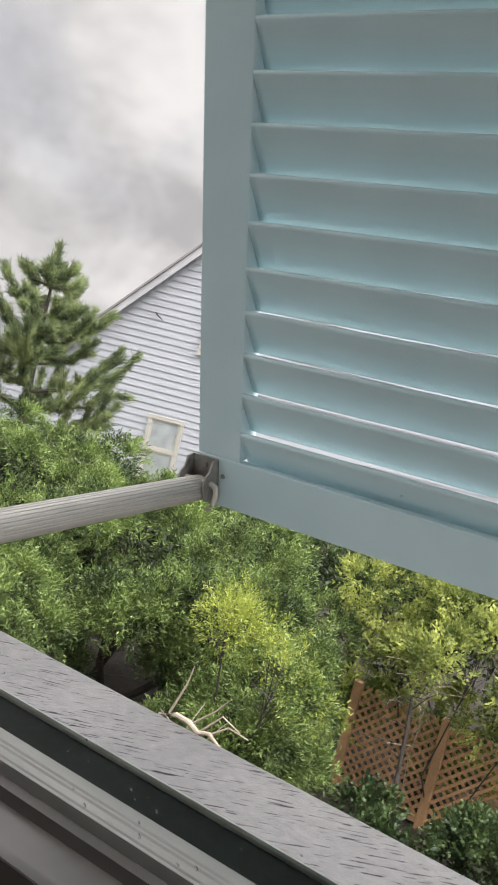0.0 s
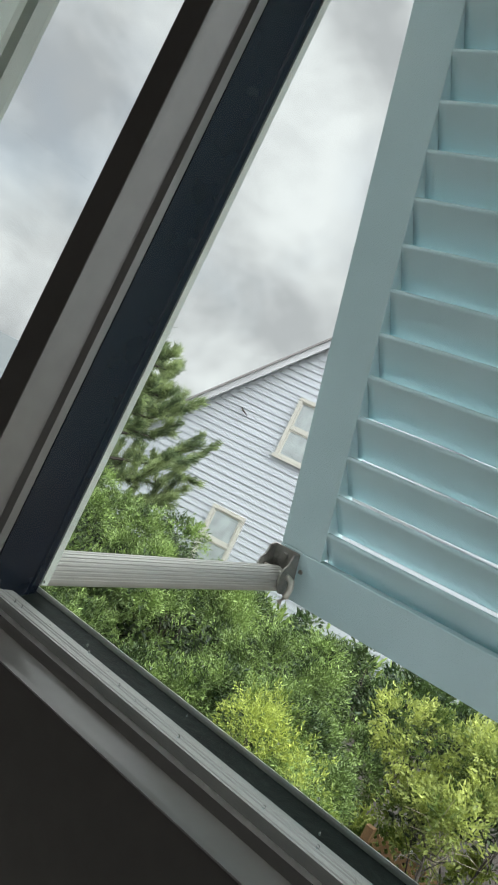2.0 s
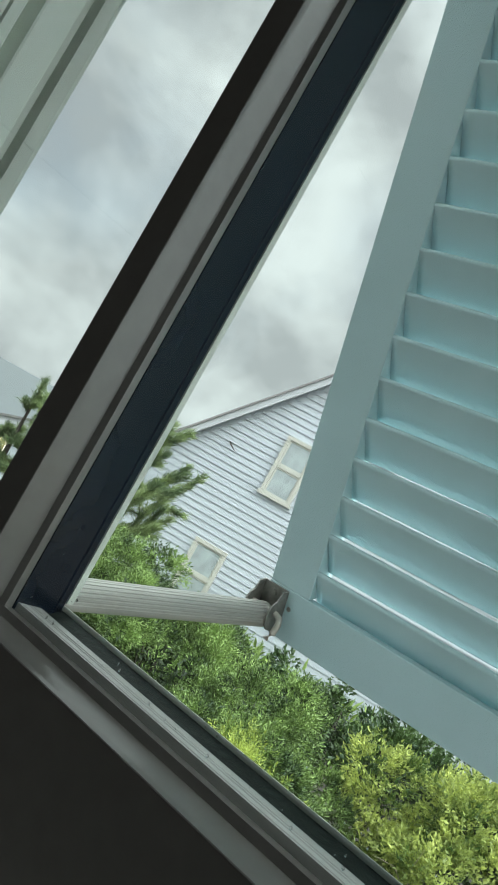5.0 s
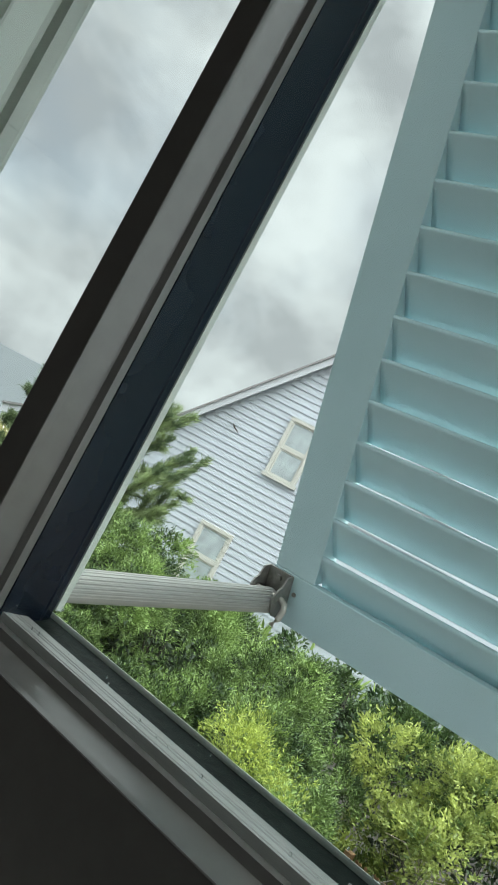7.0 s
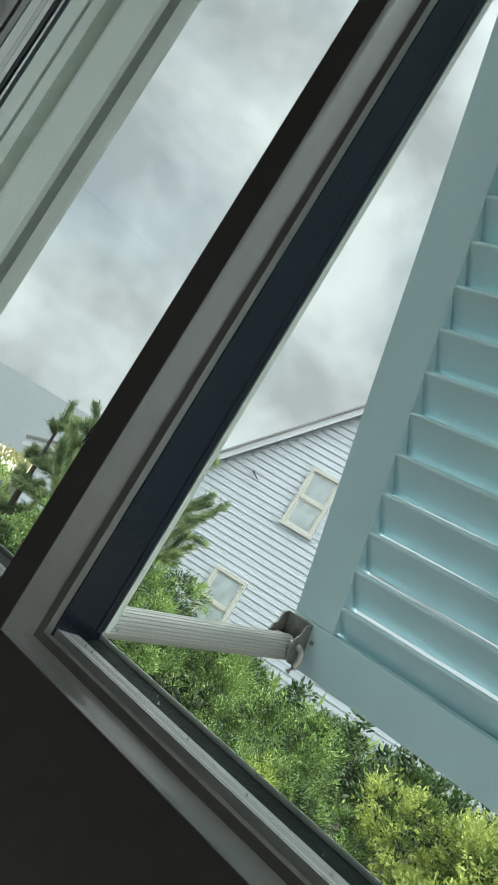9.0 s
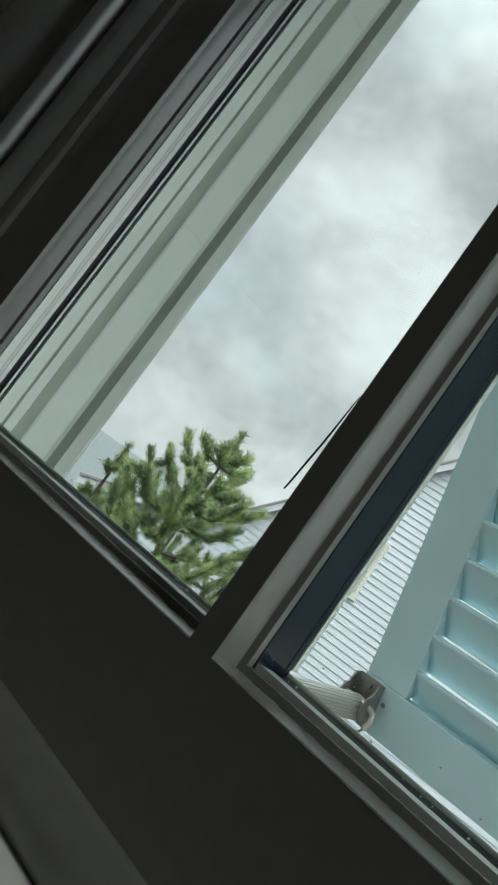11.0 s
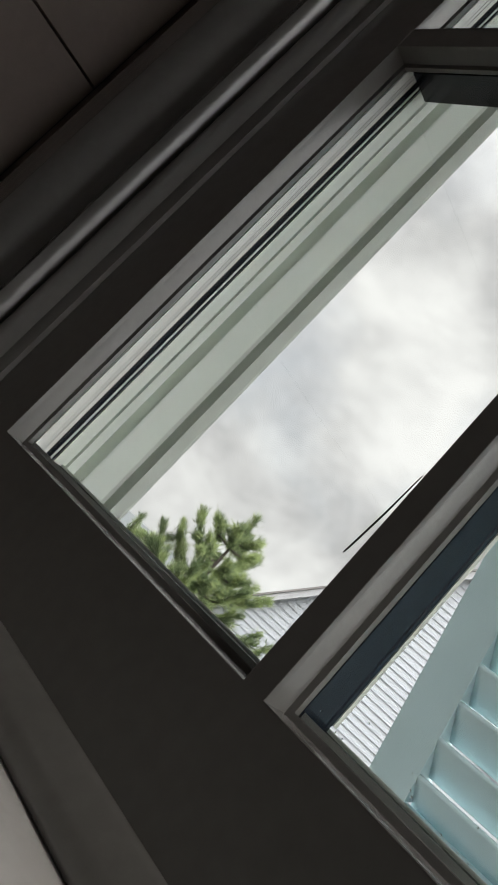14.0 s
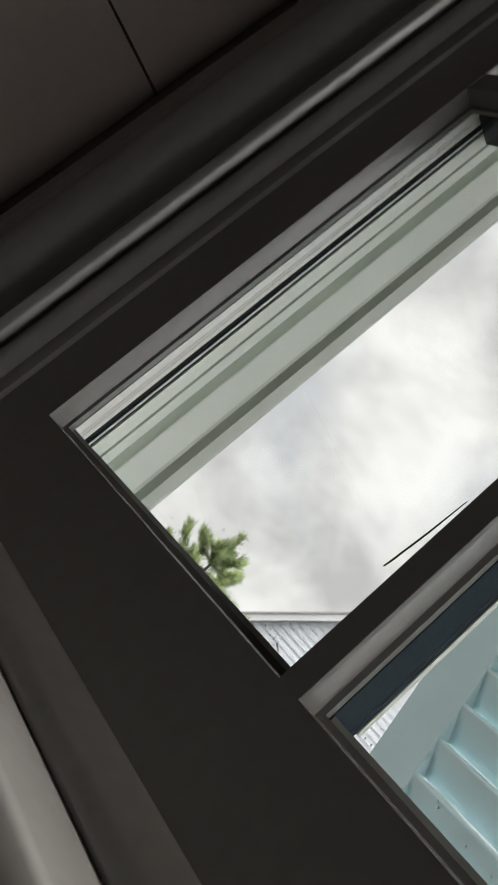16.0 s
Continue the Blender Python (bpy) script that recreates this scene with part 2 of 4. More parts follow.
M_SEA = material("sea_water", (0.078, 0.088, 0.092), 0.7, vary=0.1, scale=0.02, fine=0.4, bump=0.5, bump_dist=0.3)
M_GLASS = glass_material("clear_glass")
L_JUNIPER = leaf_material("juniper_leaves", (0.009, 0.024, 0.008), (0.235, 0.33, 0.095), 0.16)
# near-black on purpose: the shade inside the shrubs, put into leaf colour
L_SHADE_CORE = leaf_material("shade_core_leaves", (0.012, 0.020, 0.008), (0.030, 0.045, 0.018), 0.05, 0.7)
L_DARK = leaf_material("dark_shrub_leaves", (0.016, 0.036, 0.014), (0.085, 0.13, 0.042), 0.2, 0.4)
L_TIPS = leaf_material("fresh_shoot_leaves", (0.055, 0.105, 0.02), (0.41, 0.47, 0.10), 0.38)
L_YELLOW = leaf_material("yellow_green_leaves", (0.050, 0.092, 0.022), (0.48, 0.53, 0.15), 0.42)
L_PINE = leaf_material("pine_needles", (0.075, 0.110, 0.055), (0.34, 0.41, 0.19), 0.58)
L_LAWN = leaf_material("low_bush_leaves", (0.12, 0.19, 0.05), (0.28, 0.36, 0.10), 0.3)
L_DUNE = leaf_material("dune_grass", (0.14, 0.15, 0.06), (0.30, 0.29, 0.13), 0.3)


# ---------------------------------------------------------------- mesh helpers
def mesh_object(name, bm, mat, smooth=False):
    me = bpy.data.meshes.new(name)
    bm.normal_update()
    bm.to_mesh(me)
    bm.free()
    me.materials.append(mat)
    if smooth:
        me.shade_smooth()
        me.set_sharp_from_angle(angle=radians(42))
    return new(name, me)


def part(name, bm, mat, parent, label="", smooth=False):
    ob = mesh_object(name, bm, mat, smooth)
    ob.parent = parent
    if label:
        tagged(ob, label)
    return ob


def thing(name, label, category, group="", kind="", at=(0, 0, 0)):
    ob = new(name)
    ob.location = at
    ob.empty_display_size = 0.05
    return tagged(ob, label, category, group, kind)


def box(x0, x1, y0, y1, z0, z1, bevel=0.0):
    bm = bmesh.new()
    bmesh.ops.create_cube(bm, size=1, matrix=Matrix.Translation(((x0 + x1) / 2, (y0 + y1) / 2, (z0 + z1) / 2)) @ Matrix.Diagonal((x1 - x0, y1 - y0, z1 - z0, 1)))
    if bevel:
        bmesh.ops.bevel(bm, geom=bm.edges[:], offset=bevel, segments=2, affect="EDGES", profile=0.6)
    return bm


def profile(points, a, b, axis):
    """A closed profile drawn out along an axis. z: points are (x, y); x: points are (y, z); y: points are (x, z)."""
    def place(p, q, s):
        return {"z": (p, q, s), "x": (s, p, q), "y": (p, s, q)}[axis]
    bm = bmesh.new()
    r0, r1 = [bm.verts.new(place(p, q, a)) for p, q in points], [bm.verts.new(place(p, q, b)) for p, q in points]
    n = len(points)
    for i in range(n):
        bm.faces.new((r0[i], r0[(i + 1) % n], r1[(i + 1) % n], r1[i]))
    bm.faces.new(r0[::-1])
    bm.faces.new(r1)
    bmesh.ops.recalc_face_normals(bm, faces=bm.faces[:])
    return bm


def mitred(points, x0, x1, z0, z1):
    """A frame round an opening: (inset, y) profile swept round its four sides with mitred corners."""
    bm = bmesh.new()
    rings = []
    for i, y in points:
        rings.append([bm.verts.new(v) for v in ((x0 + i, y, z0 + i), (x1 - i, y, z0 + i), (x1 - i, y, z1 - i), (x0 + i, y, z1 - i))])
    n = len(rings)
    for k in range(n):
        a, b = rings[k], rings[(k + 1) % n]
        for j in range(4):
            bm.faces.new((a[j], a[(j + 1) % 4], b[(j + 1) % 4], b[j]))
    bmesh.ops.recalc_face_normals(bm, faces=bm.faces[:])
    return bm


def tube(points, radii, sides=8):
    """A limb or rod through points, with a radius at each."""
    bm = bmesh.new()
    rings = []
    pts = [Vector(p) for p in points]
    for i, p in enumerate(pts):
        d = (pts[min(i + 1, len(pts) - 1)] - pts[max(i - 1, 0)]).normalized()
        side = d.cross((0, 0, 1) if abs(d.z) < 0.9 else (1, 0, 0)).normalized()
        up = side.cross(d)
        rings.append([bm.verts.new(p + radii[i] * (math.cos(t) * side + math.sin(t) * up)) for t in (2 * math.pi * k / sides for k in range(sides))])
    for a, b in zip(rings, rings[1:]):
        for k in range(sides):
            bm.faces.new((a[k], a[(k + 1) % sides], b[(k + 1) % sides], b[k]))
    bm.faces.new(rings[0][::-1])
    bm.faces.new(rings[-1])
    bmesh.ops.recalc_face_normals(bm, faces=bm.faces[:])
    return bm


def join_into(bm, other):
    me = bpy.data.meshes.new("tmp")
    other.to_mesh(me)
    other.free()
    bm.from_mesh(me)
    bpy.data.meshes.remove(me)
    return bm


# ================================================================ the window wall
PX0, PX1 = -0.234, -0.0102      # a light of glass, and the bar between two of them
BAR, BAR_H = 0.0102, 0.015
PW, PH = PX1 - PX0, 0.316
COLS, ROWS = 3, 4
BEAD = [(0.0, 0.0), (0.0003, -0.0001), (0.0006, 0.0001), (0.0006, 0.0022), (0.0007, 0.0026), (0.0012, 0.0060), (0.0016, 0.0084), (0.0018, 0.0106), (0.0042, 0.0112), (0.0043, 0.0139), (0.0, 0.0139)]
GLASS_Y = 0.0120
RIGHT = PX0 + COLS * PW + (COLS - 1) * BAR
TOP = ROWS * PH + (ROWS - 1) * BAR_H
STILE = 0.046
mid = PX0 + RIGHT

window = thing("window_1", "dark-painted divided-light window with small panes", "window", kind="structure")


def build_sash():
    for x in (PX0 - STILE, RIGHT):
        part("stile", box(x, x + STILE, 0, 0.0295, -0.056, TOP + 0.06), M_TRIM, window)
    part("bottom_rail", box(PX0, RIGHT, 0, 0.0126, -0.056, 0.0), M_TRIM, window)
    part("top_rail", box(PX0, RIGHT, 0, 0.036, TOP, TOP + 0.06), M_TRIM, window)
    for c in range(COLS - 1):
        x = PX0 + (c + 1) * PW + c * BAR
        part("muntin", box(x, x + BAR, 0, 0.0126, 0, TOP), M_TRIM, window)
        part("exterior_bar", profile([(x - 0.0047, 0.0140), (x + BAR + 0.0047, 0.0140), (x + BAR + 0.0038, 0.0300), (x + BAR + 0.0041, 0.0306), (x + BAR + 0.0037, 0.0314), (x + BAR + 0.0035, 0.0337), (x + BAR + 0.002, 0.0352), (x - 0.002, 0.0352), (x - 0.0035, 0.0337)], 0, TOP, "z"), M_NAVY, window)
        for e in (x - 0.0038, x + BAR + 0.0018):
            part("edge_strip", box(e, e + 0.0020, 0.0341, 0.0366, 0.009, TOP), M_GREY_GREEN, window)
    for r in range(ROWS - 1):
        z = (r + 1) * PH + r * BAR_H
        for c in range(COLS):
            x = PX0 + c * (PW + BAR)
            part("muntin", box(x + 0.0002, x + PW - 0.0002, 0.0003, 0.0126, z, z + BAR_H), M_TRIM, window)
            part("exterior_bar", profile([(0.0142, z - 0.0050), (0.0142, z + BAR_H + 0.0056), (0.034, z + BAR_H + 0.005), (0.0353, z + BAR_H), (0.0353, z), (0.034, z - 0.0045)], x + (0.0105 if c == 0 else 0.006), x + PW - 0.006, "x"), M_NAVY, window)
    for c in range(COLS):
        for r in range(ROWS):
            x0, z0 = PX0 + c * (PW + BAR), r * (PH + BAR_H)
            x1, z1 = x0 + PW, z0 + PH
            part("glazing_bead", mitred(BEAD, x0, x1, z0, z1), M_TRIM, window, "", True)
            pane = part("pane", box(x0 + 0.003, x1 - 0.003, GLASS_Y, GLASS_Y + 0.0018, z0 + 0.003, z1 - 0.003), M_GLASS, window)
            pane.visible_shadow = False
    # the rim outside the glass, with the bright spacer at the side
    part("spacer", box(PX0 + 0.0005, PX0 + 0.0040, 0.0150, 0.0240, 0.0, TOP), M_SPACER, window, "bright aluminium glass spacer")
    for y in (0.0192, 0.0212):
        part("spacer_seam", box(PX0 + 0.0040, PX0 + 0.0041, y, y + 0.0002, 0.0, TOP), M_GASKET, window)
    holes = bmesh.new()
    for k in range(150):
        bmesh.ops.create_cube(holes, size=1, matrix=Matrix.Translation((PX0 + 0.00405, 0.0203, 0.004 + k * 0.0021)) @ Matrix.Diagonal((0.0001, 0.0003, 0.0010, 1)))
    part("perforation", holes, M_GASKET, window, "row of small dark holes along the spacer")
    part("gasket", box(PX0 + 0.0005, PX0 + 0.0048, 0.0242, 0.0295, 0.0, TOP), M_NAVY, window, "black rubber gasket")
    part("rubber_seal", box(PX0 + 0.0061, PX0 + 0.0066, 0.0262, 0.0272, 0.0, TOP), M_SPACER, window)
    xa, xb = PX0 + 0.0045, RIGHT - 0.007
    ribs = [(0.0148, -0.012), (0.0148, 0.0064)]
    for k, (y, wide) in enumerate(((0.0150, 0.0008), (0.0164, 0.0024), (0.0195, 0.0010), (0.0212, 0.0036))):
        ribs += [(y + 0.0002, 0.0064 - k * 0.0001), (y + wide, 0.0063 - k * 0.0001), (y + wide + 0.0001, 0.0060 - k * 0.0001), (y + wide + 0.0004, 0.0060 - k * 0.0001)]
    part("spacer", profile(ribs + [(0.0264, -0.012)], xa, xb, "x"), M_RIB, window, "ribbed grey glass spacer along the bottom")
    part("outer_rim", profile([(0.0265, -0.012), (0.0265, 0.0046), (0.0352, 0.0062), (0.0352, -0.012)], xa, xb, "x"), M_WETRIM, window, "dark wet outer rim of the sash")
    part("edge_strip", profile([(0.0353, -0.012), (0.0353, 0.0070), (0.0355, 0.0076), (0.0360, 0.0076), (0.0360, -0.012)], xa, xb, "x"), M_GREY_GREEN, window, "thin pale outer edge of the sash")
    part("outer_rim", profile([(0.0150, TOP + 0.002), (0.0150, TOP - 0.0072), (0.036, TOP - 0.0088), (0.036, TOP + 0.002)], PX0 + 0.007, RIGHT - 0.007, "x"), M_NAVY, window)
    # a strip of glazing tape that has come loose beside the bar
    part("loose_strip", tube([(-0.0236, 0.0108, 0.055), (-0.0231, 0.0108, 0.058), (-0.0213, 0.0109, 0.075), (-0.0200, 0.0110, 0.094)], [0.0003, 0.0004, 0.0004, 0.0002], 5), M_GASKET, window, "black strip of loose glazing tape")


build_sash()


def droplets():
    """Rain drops that have stayed along the foot of the panes."""
    rng = random.Random(9)
    bm = bmesh.new()
    for c in range(2):
        x0 = PX0 + c * (PW + BAR)
        for _ in range(90):
            x, r = x0 + rng.uniform(0.008, PW - 0.008), 0.00015 + 0.00032 * rng.random() ** 2
            z = 0.0085 + (rng.random() ** 3) * 0.02 if rng.random() < 0.75 else rng.uniform(0.01, 0.30)
            if z > 0.03:
                r *= 0.45
            bmesh.ops.create_uvsphere(bm, u_segments=8, v_segments=5, radius=r, matrix=Matrix.Translation((x, GLASS_Y + 0.0019, z)) @ Matrix.Diagonal((1, 0.45, rng.uniform(0.9, 1.5), 1)))
    part("water_drops", bm, M_DROP, window, "small clear rain drops on the glass", True)


droplets()

# outside jambs, stepped, in pale weathered paint
JAMB = [(-0.300, 0.0300), (-0.2285, 0.0300), (-0.2285, 0.0376), (-0.2335, 0.0380), (-0.2335, 0.0391), (-0.2285, 0.0394), (-0.2285, 0.0450), (-0.2300, 0.0462), (-0.2440, 0.0480), (-0.2440, 0.0530),
        (-0.2315, 0.0548), (-0.2310, 0.0560), (-0.2310, 0.0735), (-0.330, 0.0735), (-0.330, 0.0612), (-0.300, 0.0612)]
JAMB_EDGE = [(-0.2345, 0.0737), (-0.2345, 0.0790), (-0.2300, 0.0800), (-0.2275, 0.0806), (-0.2262, 0.0880), (-0.2270, 0.0905), (-0.330, 0.0905), (-0.330, 0.0737)]
part("jamb", profile(JAMB, -0.058, TOP + 0.06, "z"), M_JAMB, window, "pale stepped outside jamb")
part("jamb", profile([(mid - x, y) for x, y in JAMB][::-1], -0.058, TOP + 0.06, "z"), M_JAMB, window, "pale stepped outside jamb")
# outermost strip of the jamb, a tone greyer than the rest
part("jamb_edge", profile(JAMB_EDGE, -0.058, TOP + 0.06, "z"), M_GREY_GREEN, window, "grey-green strip along the outer edge of the jamb")
part("jamb_edge", profile([(mid - x, y) for x, y in JAMB_EDGE][::-1], -0.058, TOP + 0.06, "z"), M_GREY_GREEN, window, "grey-green strip along the outer edge of the jamb")
part("head_jamb", box(-0.330, mid + 0.330, 0.0368, 0.0905, TOP + 0.0605, TOP + 0.13), M_JAMB, window)
part("sash_bottom", profile([(0.0368, -0.057), (0.0368, -0.006), (0.0390, -0.007), (0.0440, -0.030), (0.0440, -0.057)], -0.2280, mid + 0.2280, "x"), M_NAVY, window)

tagged(mesh_object("window_sill", profile([(0.0368, -0.110), (0.0368, -0.0575), (0.190, -0.0605), (0.1945, -0.0625), (0.1965, -0.0670), (0.1965, -0.110)], -0.40, mid + 0.40, "x"), M_SILL),
       "weathered grey outside sill with cracked paint", "window sill", kind="structure")

# inside casing, its curved profile run up both sides and across the head
CASING = [(-0.2810, 0.012), (-0.2810, -0.0030), (-0.2830, -0.0042), (-0.2915, -0.0048), (-0.2932, -0.0072), (-0.2946, -0.0120), (-0.2975, -0.0148), (-0.3015, -0.0150),
          (-0.3060, -0.0120), (-0.3110, -0.0085), (-0.3135, -0.0090), (-0.3150, -0.0150), (-0.3165, -0.0205), (-0.3185, -0.0225), (-0.3215, -0.0222), (-0.3300, -0.0185), (-0.3400, -0.0155),
          (-0.3650, -0.0145), (-0.3685, -0.0170), (-0.3705, -0.0215), (-0.3735, -0.0270), (-0.3780, -0.0318), (-0.3835, -0.0350), (-0.3890, -0.0362), (-0.3950, -0.0355), (-0.4030, -0.0320), (-0.4110, -0.0290), (-0.4350, -0.0265), (-0.4600, -0.0245), (-0.4625, -0.0225), (-0.4625, 0.012)]
casing = thing("trim_casing", "dark moulded inside window casing", "window casing", kind="structure")
part("side_moulding", profile(CASING, -0.0755, TOP + 0.09, "z"), M_TRIM, casing, "", True)
part("side_moulding", profile([(mid - x, y) for x, y in CASING][::-1], -0.0755, TOP + 0.09, "z"), M_TRIM, casing, "", True)
part("head_moulding", profile([(y, TOP + 0.058 - (x + 0.281)) for x, y in CASING], -0.4625, mid + 0.4625, "x"), M_TRIM, casing, "", True)

tagged(mesh_object("trim_stop", profile([(0.012, -0.0755), (0.012, -0.0562), (0.0, -0.0562), (0.0, -0.0540), (-0.0010, -0.0540), (-0.0034, -0.0556), (-0.0098, -0.0632), (-0.0110, -0.0655), (-0.0114, -0.0690), (-0.0114, -0.0720),
                                         (-0.0100, -0.0738), (-0.0092, -0.0755)], -0.2810, mid + 0.2810, "x"), M_TRIM, True), "dark rounded stop moulding under the sash", "window trim", kind="structure")
tagged(mesh_object("window_stool", profile([(0.012, -0.102), (0.012, -0.0760), (-0.0420, -0.0760), (-0.0445, -0.0763), (-0.0462, -0.0772), (-0.0471, -0.0788), (-0.0474, -0.0850), (-0.0460, -0.0920), (-0.0400, -0.0960), (-0.0120, -0.0980)],
                                           -0.50, mid + 0.50, "x"), M_STOOL_LIT, True), "glossy window stool coloured lighter as if lit, with a rounded front edge", "window stool", kind="structure")

# the wall itself, built round the opening
WX0, WX1, WZ0, WZ1, WY0 = -0.56, 1.35, -0.95, 1.95, -2.8
LIGHT_OPENING = (-0.54, -0.14, 1.85)       # unseen opening added in the side wall to light the trim: from, to, top
wall = thing("wall_window", "plain painted wall with the window in it", "wall", kind="structure")
HOLE = (-0.300, mid + 0.300, -0.100, TOP + 0.06)
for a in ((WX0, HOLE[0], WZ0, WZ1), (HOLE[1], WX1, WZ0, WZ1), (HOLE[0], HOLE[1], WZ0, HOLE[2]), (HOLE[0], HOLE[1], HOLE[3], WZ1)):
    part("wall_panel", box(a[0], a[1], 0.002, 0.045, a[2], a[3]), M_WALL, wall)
part("wall_face", box(WX0 - 0.1, HOLE[0] - 0.04, 0.046, 0.061, -3.1, WZ1 + 0.1), M_OUTER, wall, "pale painted outside of the house wall")
part("wall_face", box(HOLE[1] + 0.04, WX1 + 0.1, 0.046, 0.061, -3.1, WZ1 + 0.1), M_OUTER, wall)
part("wall_face", box(HOLE[0] - 0.04, HOLE[1] + 0.04, 0.046, 0.061, -3.1, -0.112), M_OUTER, wall)
part("wall_face", box(HOLE[0] - 0.04, HOLE[1] + 0.04, 0.046, 0.061, TOP + 0.135, WZ1 + 0.1), M_OUTER, wall)
# side wall in wide boards with open joints
side = thing("wall_left", "side wall of wide horizontal boards", "wall", kind="structure")
z = 0.2575 - 4 * 0.3
while z < WZ1:
    part("board", box(WX0 - 0.02, WX0, WY0, 0.0015, max(z + 0.0012, WZ0), min(z + 0.2988, WZ1), 0.0006), M_WALL, side)
    z += 0.3
part("backing", box(WX0 - 0.10, WX0 - 0.0205, WY0, 0.045, WZ0, WZ1), M_GASKET, side)
# the wall across the room has an added, unseen opening that lets daylight in
right = thing("wall_right", "plain painted wall with an added unseen opening for daylight", "wall", kind="structure")
for a in ((WY0, LIGHT_OPENING[0], WZ0, WZ1), (LIGHT_OPENING[1], 0.045, WZ0, WZ1), (LIGHT_OPENING[0], LIGHT_OPENING[1], LIGHT_OPENING[2], WZ1)):
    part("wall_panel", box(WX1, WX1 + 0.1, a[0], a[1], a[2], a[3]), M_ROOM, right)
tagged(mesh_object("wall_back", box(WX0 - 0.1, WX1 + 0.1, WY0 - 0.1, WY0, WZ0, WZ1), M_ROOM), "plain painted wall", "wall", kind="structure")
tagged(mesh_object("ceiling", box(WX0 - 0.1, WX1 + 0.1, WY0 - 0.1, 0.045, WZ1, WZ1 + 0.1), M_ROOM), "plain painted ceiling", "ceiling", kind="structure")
tagged(mesh_object("floor", box(WX0 - 0.1, WX1 + 0.1, WY0 - 0.1, 0.045, WZ0 - 0.1, WZ0), M_FLOOR), "brown board floor", "floor", kind="structure")


tagged(mesh_object("wall_base", box(WX0 - 0.1, WX1 + 0.1, WY0 - 0.1, 0.045, -3.1, WZ0 - 0.101), M_OUTER), "pale painted lower storey under the room", "wall", kind="structure")


# ================================================================ the propped shutter
S0 = Vector((-0.3005, 0.7405, 0.0220))
TILT, LEAN = radians(20.87), radians(0.7)
PITCH = 0.0503
SH_W, SH_STILE, SH_LEN, SH_T = 1.14, 0.0625, 1.56, 0.036
RAIL0, RAIL1 = -0.106, -0.0395
shutter = thing("louvred_shutter", "pale blue louvred shutter propped open outside the window", "shutter")
# local frame: x along the slats, y outwards, z up the shutter
shutter.matrix_world = Matrix.Translation(S0) @ Matrix.Rotation(TILT, 4, "X") @ Matrix.Rotation(LEAN, 4, "Y").inverted()


def build_shutter():
    w = SH_W - 2 * SH_STILE
    part("stile", box(-SH_STILE, 0, 0, SH_T, RAIL1 + 0.0003, SH_LEN, 0.0015), M_BLUE, shutter)
    part("stile", box(w, w + SH_STILE, 0, SH_T, RAIL1 + 0.0003, SH_LEN, 0.0015), M_BLUE, shutter)
    # the bottom rail is rebated, and the lowest slat drops into the rebate
    part("bottom_rail", profile([(-0.0006, RAIL0), (-0.0006, RAIL1 - 0.001), (0.0004, RAIL1), (0.0095, RAIL1), (0.0100, RAIL1 - 0.020), (SH_T, RAIL1 - 0.020), (SH_T, RAIL0)], -SH_STILE, w + SH_STILE, "x"), M_BLUE, shutter)
    part("top_rail", box(0.0, w, -0.0006, SH_T, SH_LEN - 0.07, SH_LEN, 0.0015), M_BLUE, shutter)
    # one louvre: high at the inner edge, low at the outer one, with a rounded nose
    th = 0.0075
    a, b = Vector((0.0030, -0.0030)), Vector((0.0268, -0.0507))
    d = (b - a).normalized()
    n = Vector((-d.y, d.x))
    ring = []
    for k in range(9):
        t = math.pi * k / 8
        ring.append((a + n * (th / 2) * math.cos(t) - d * (th * 0.50) * math.sin(t), 0.00015))
    for k in range(5):
        t = math.pi * k / 4
        ring.append((b - n * (th / 2) * math.cos(t) + d * (th / 2) * math.sin(t), 0.0009))
    # the wood is not quite true: each of three cuts wavers along its edges, with a few nicks
    meshes = []
    for v in range(3):
        rng = random.Random(40 + v)
        xs = sorted([w * k / 90 for k in range(91)])
        chip = [rng.uniform(0.0003, 0.0012) if rng.random() < 0.10 else 0.0 for _ in xs]
        bm = bmesh.new()
        rings = []
        for x, c in zip(xs, chip):
            wave = noise.noise(Vector((x * 7, v * 7.3, 0)))
            rings.append([bm.verts.new((x, q.x, q.y + amp * wave + (c if amp > 0.0005 and q.x > b.x + 0.0015 else 0.0))) for q, amp in ring])
        m = len(ring)
        for p, q in zip(rings, rings[1:]):
            for k in range(m):
                bm.faces.new((p[k], p[(k + 1) % m], q[(k + 1) % m], q[k]))
        bm.faces.new(rings[0][::-1])
        bm.faces.new(rings[-1])
        bmesh.ops.recalc_face_normals(bm, faces=bm.faces[:])
        for f in bm.faces:
            f.smooth = len(f.verts) == 4
        meshes.append(bm)
    rng = random.Random(4)
    cuts = []
    for i in range(int((SH_LEN - 0.08) / PITCH)):
        if i < 3:
            ob = part("slat", meshes[i], M_BLUE, shutter)
            cuts.append(ob.data)
        else:
            ob = new("slat", cuts[rng.randrange(3)])
            ob.parent = shutter
        ob.location = (0, rng.uniform(-0.0004, 0.0004), i * PITCH)
        ob.rotation_euler = (radians(rng.uniform(-0.5, 0.5)), radians(rng.uniform(-0.05, 0.05)), 0)


build_shutter()


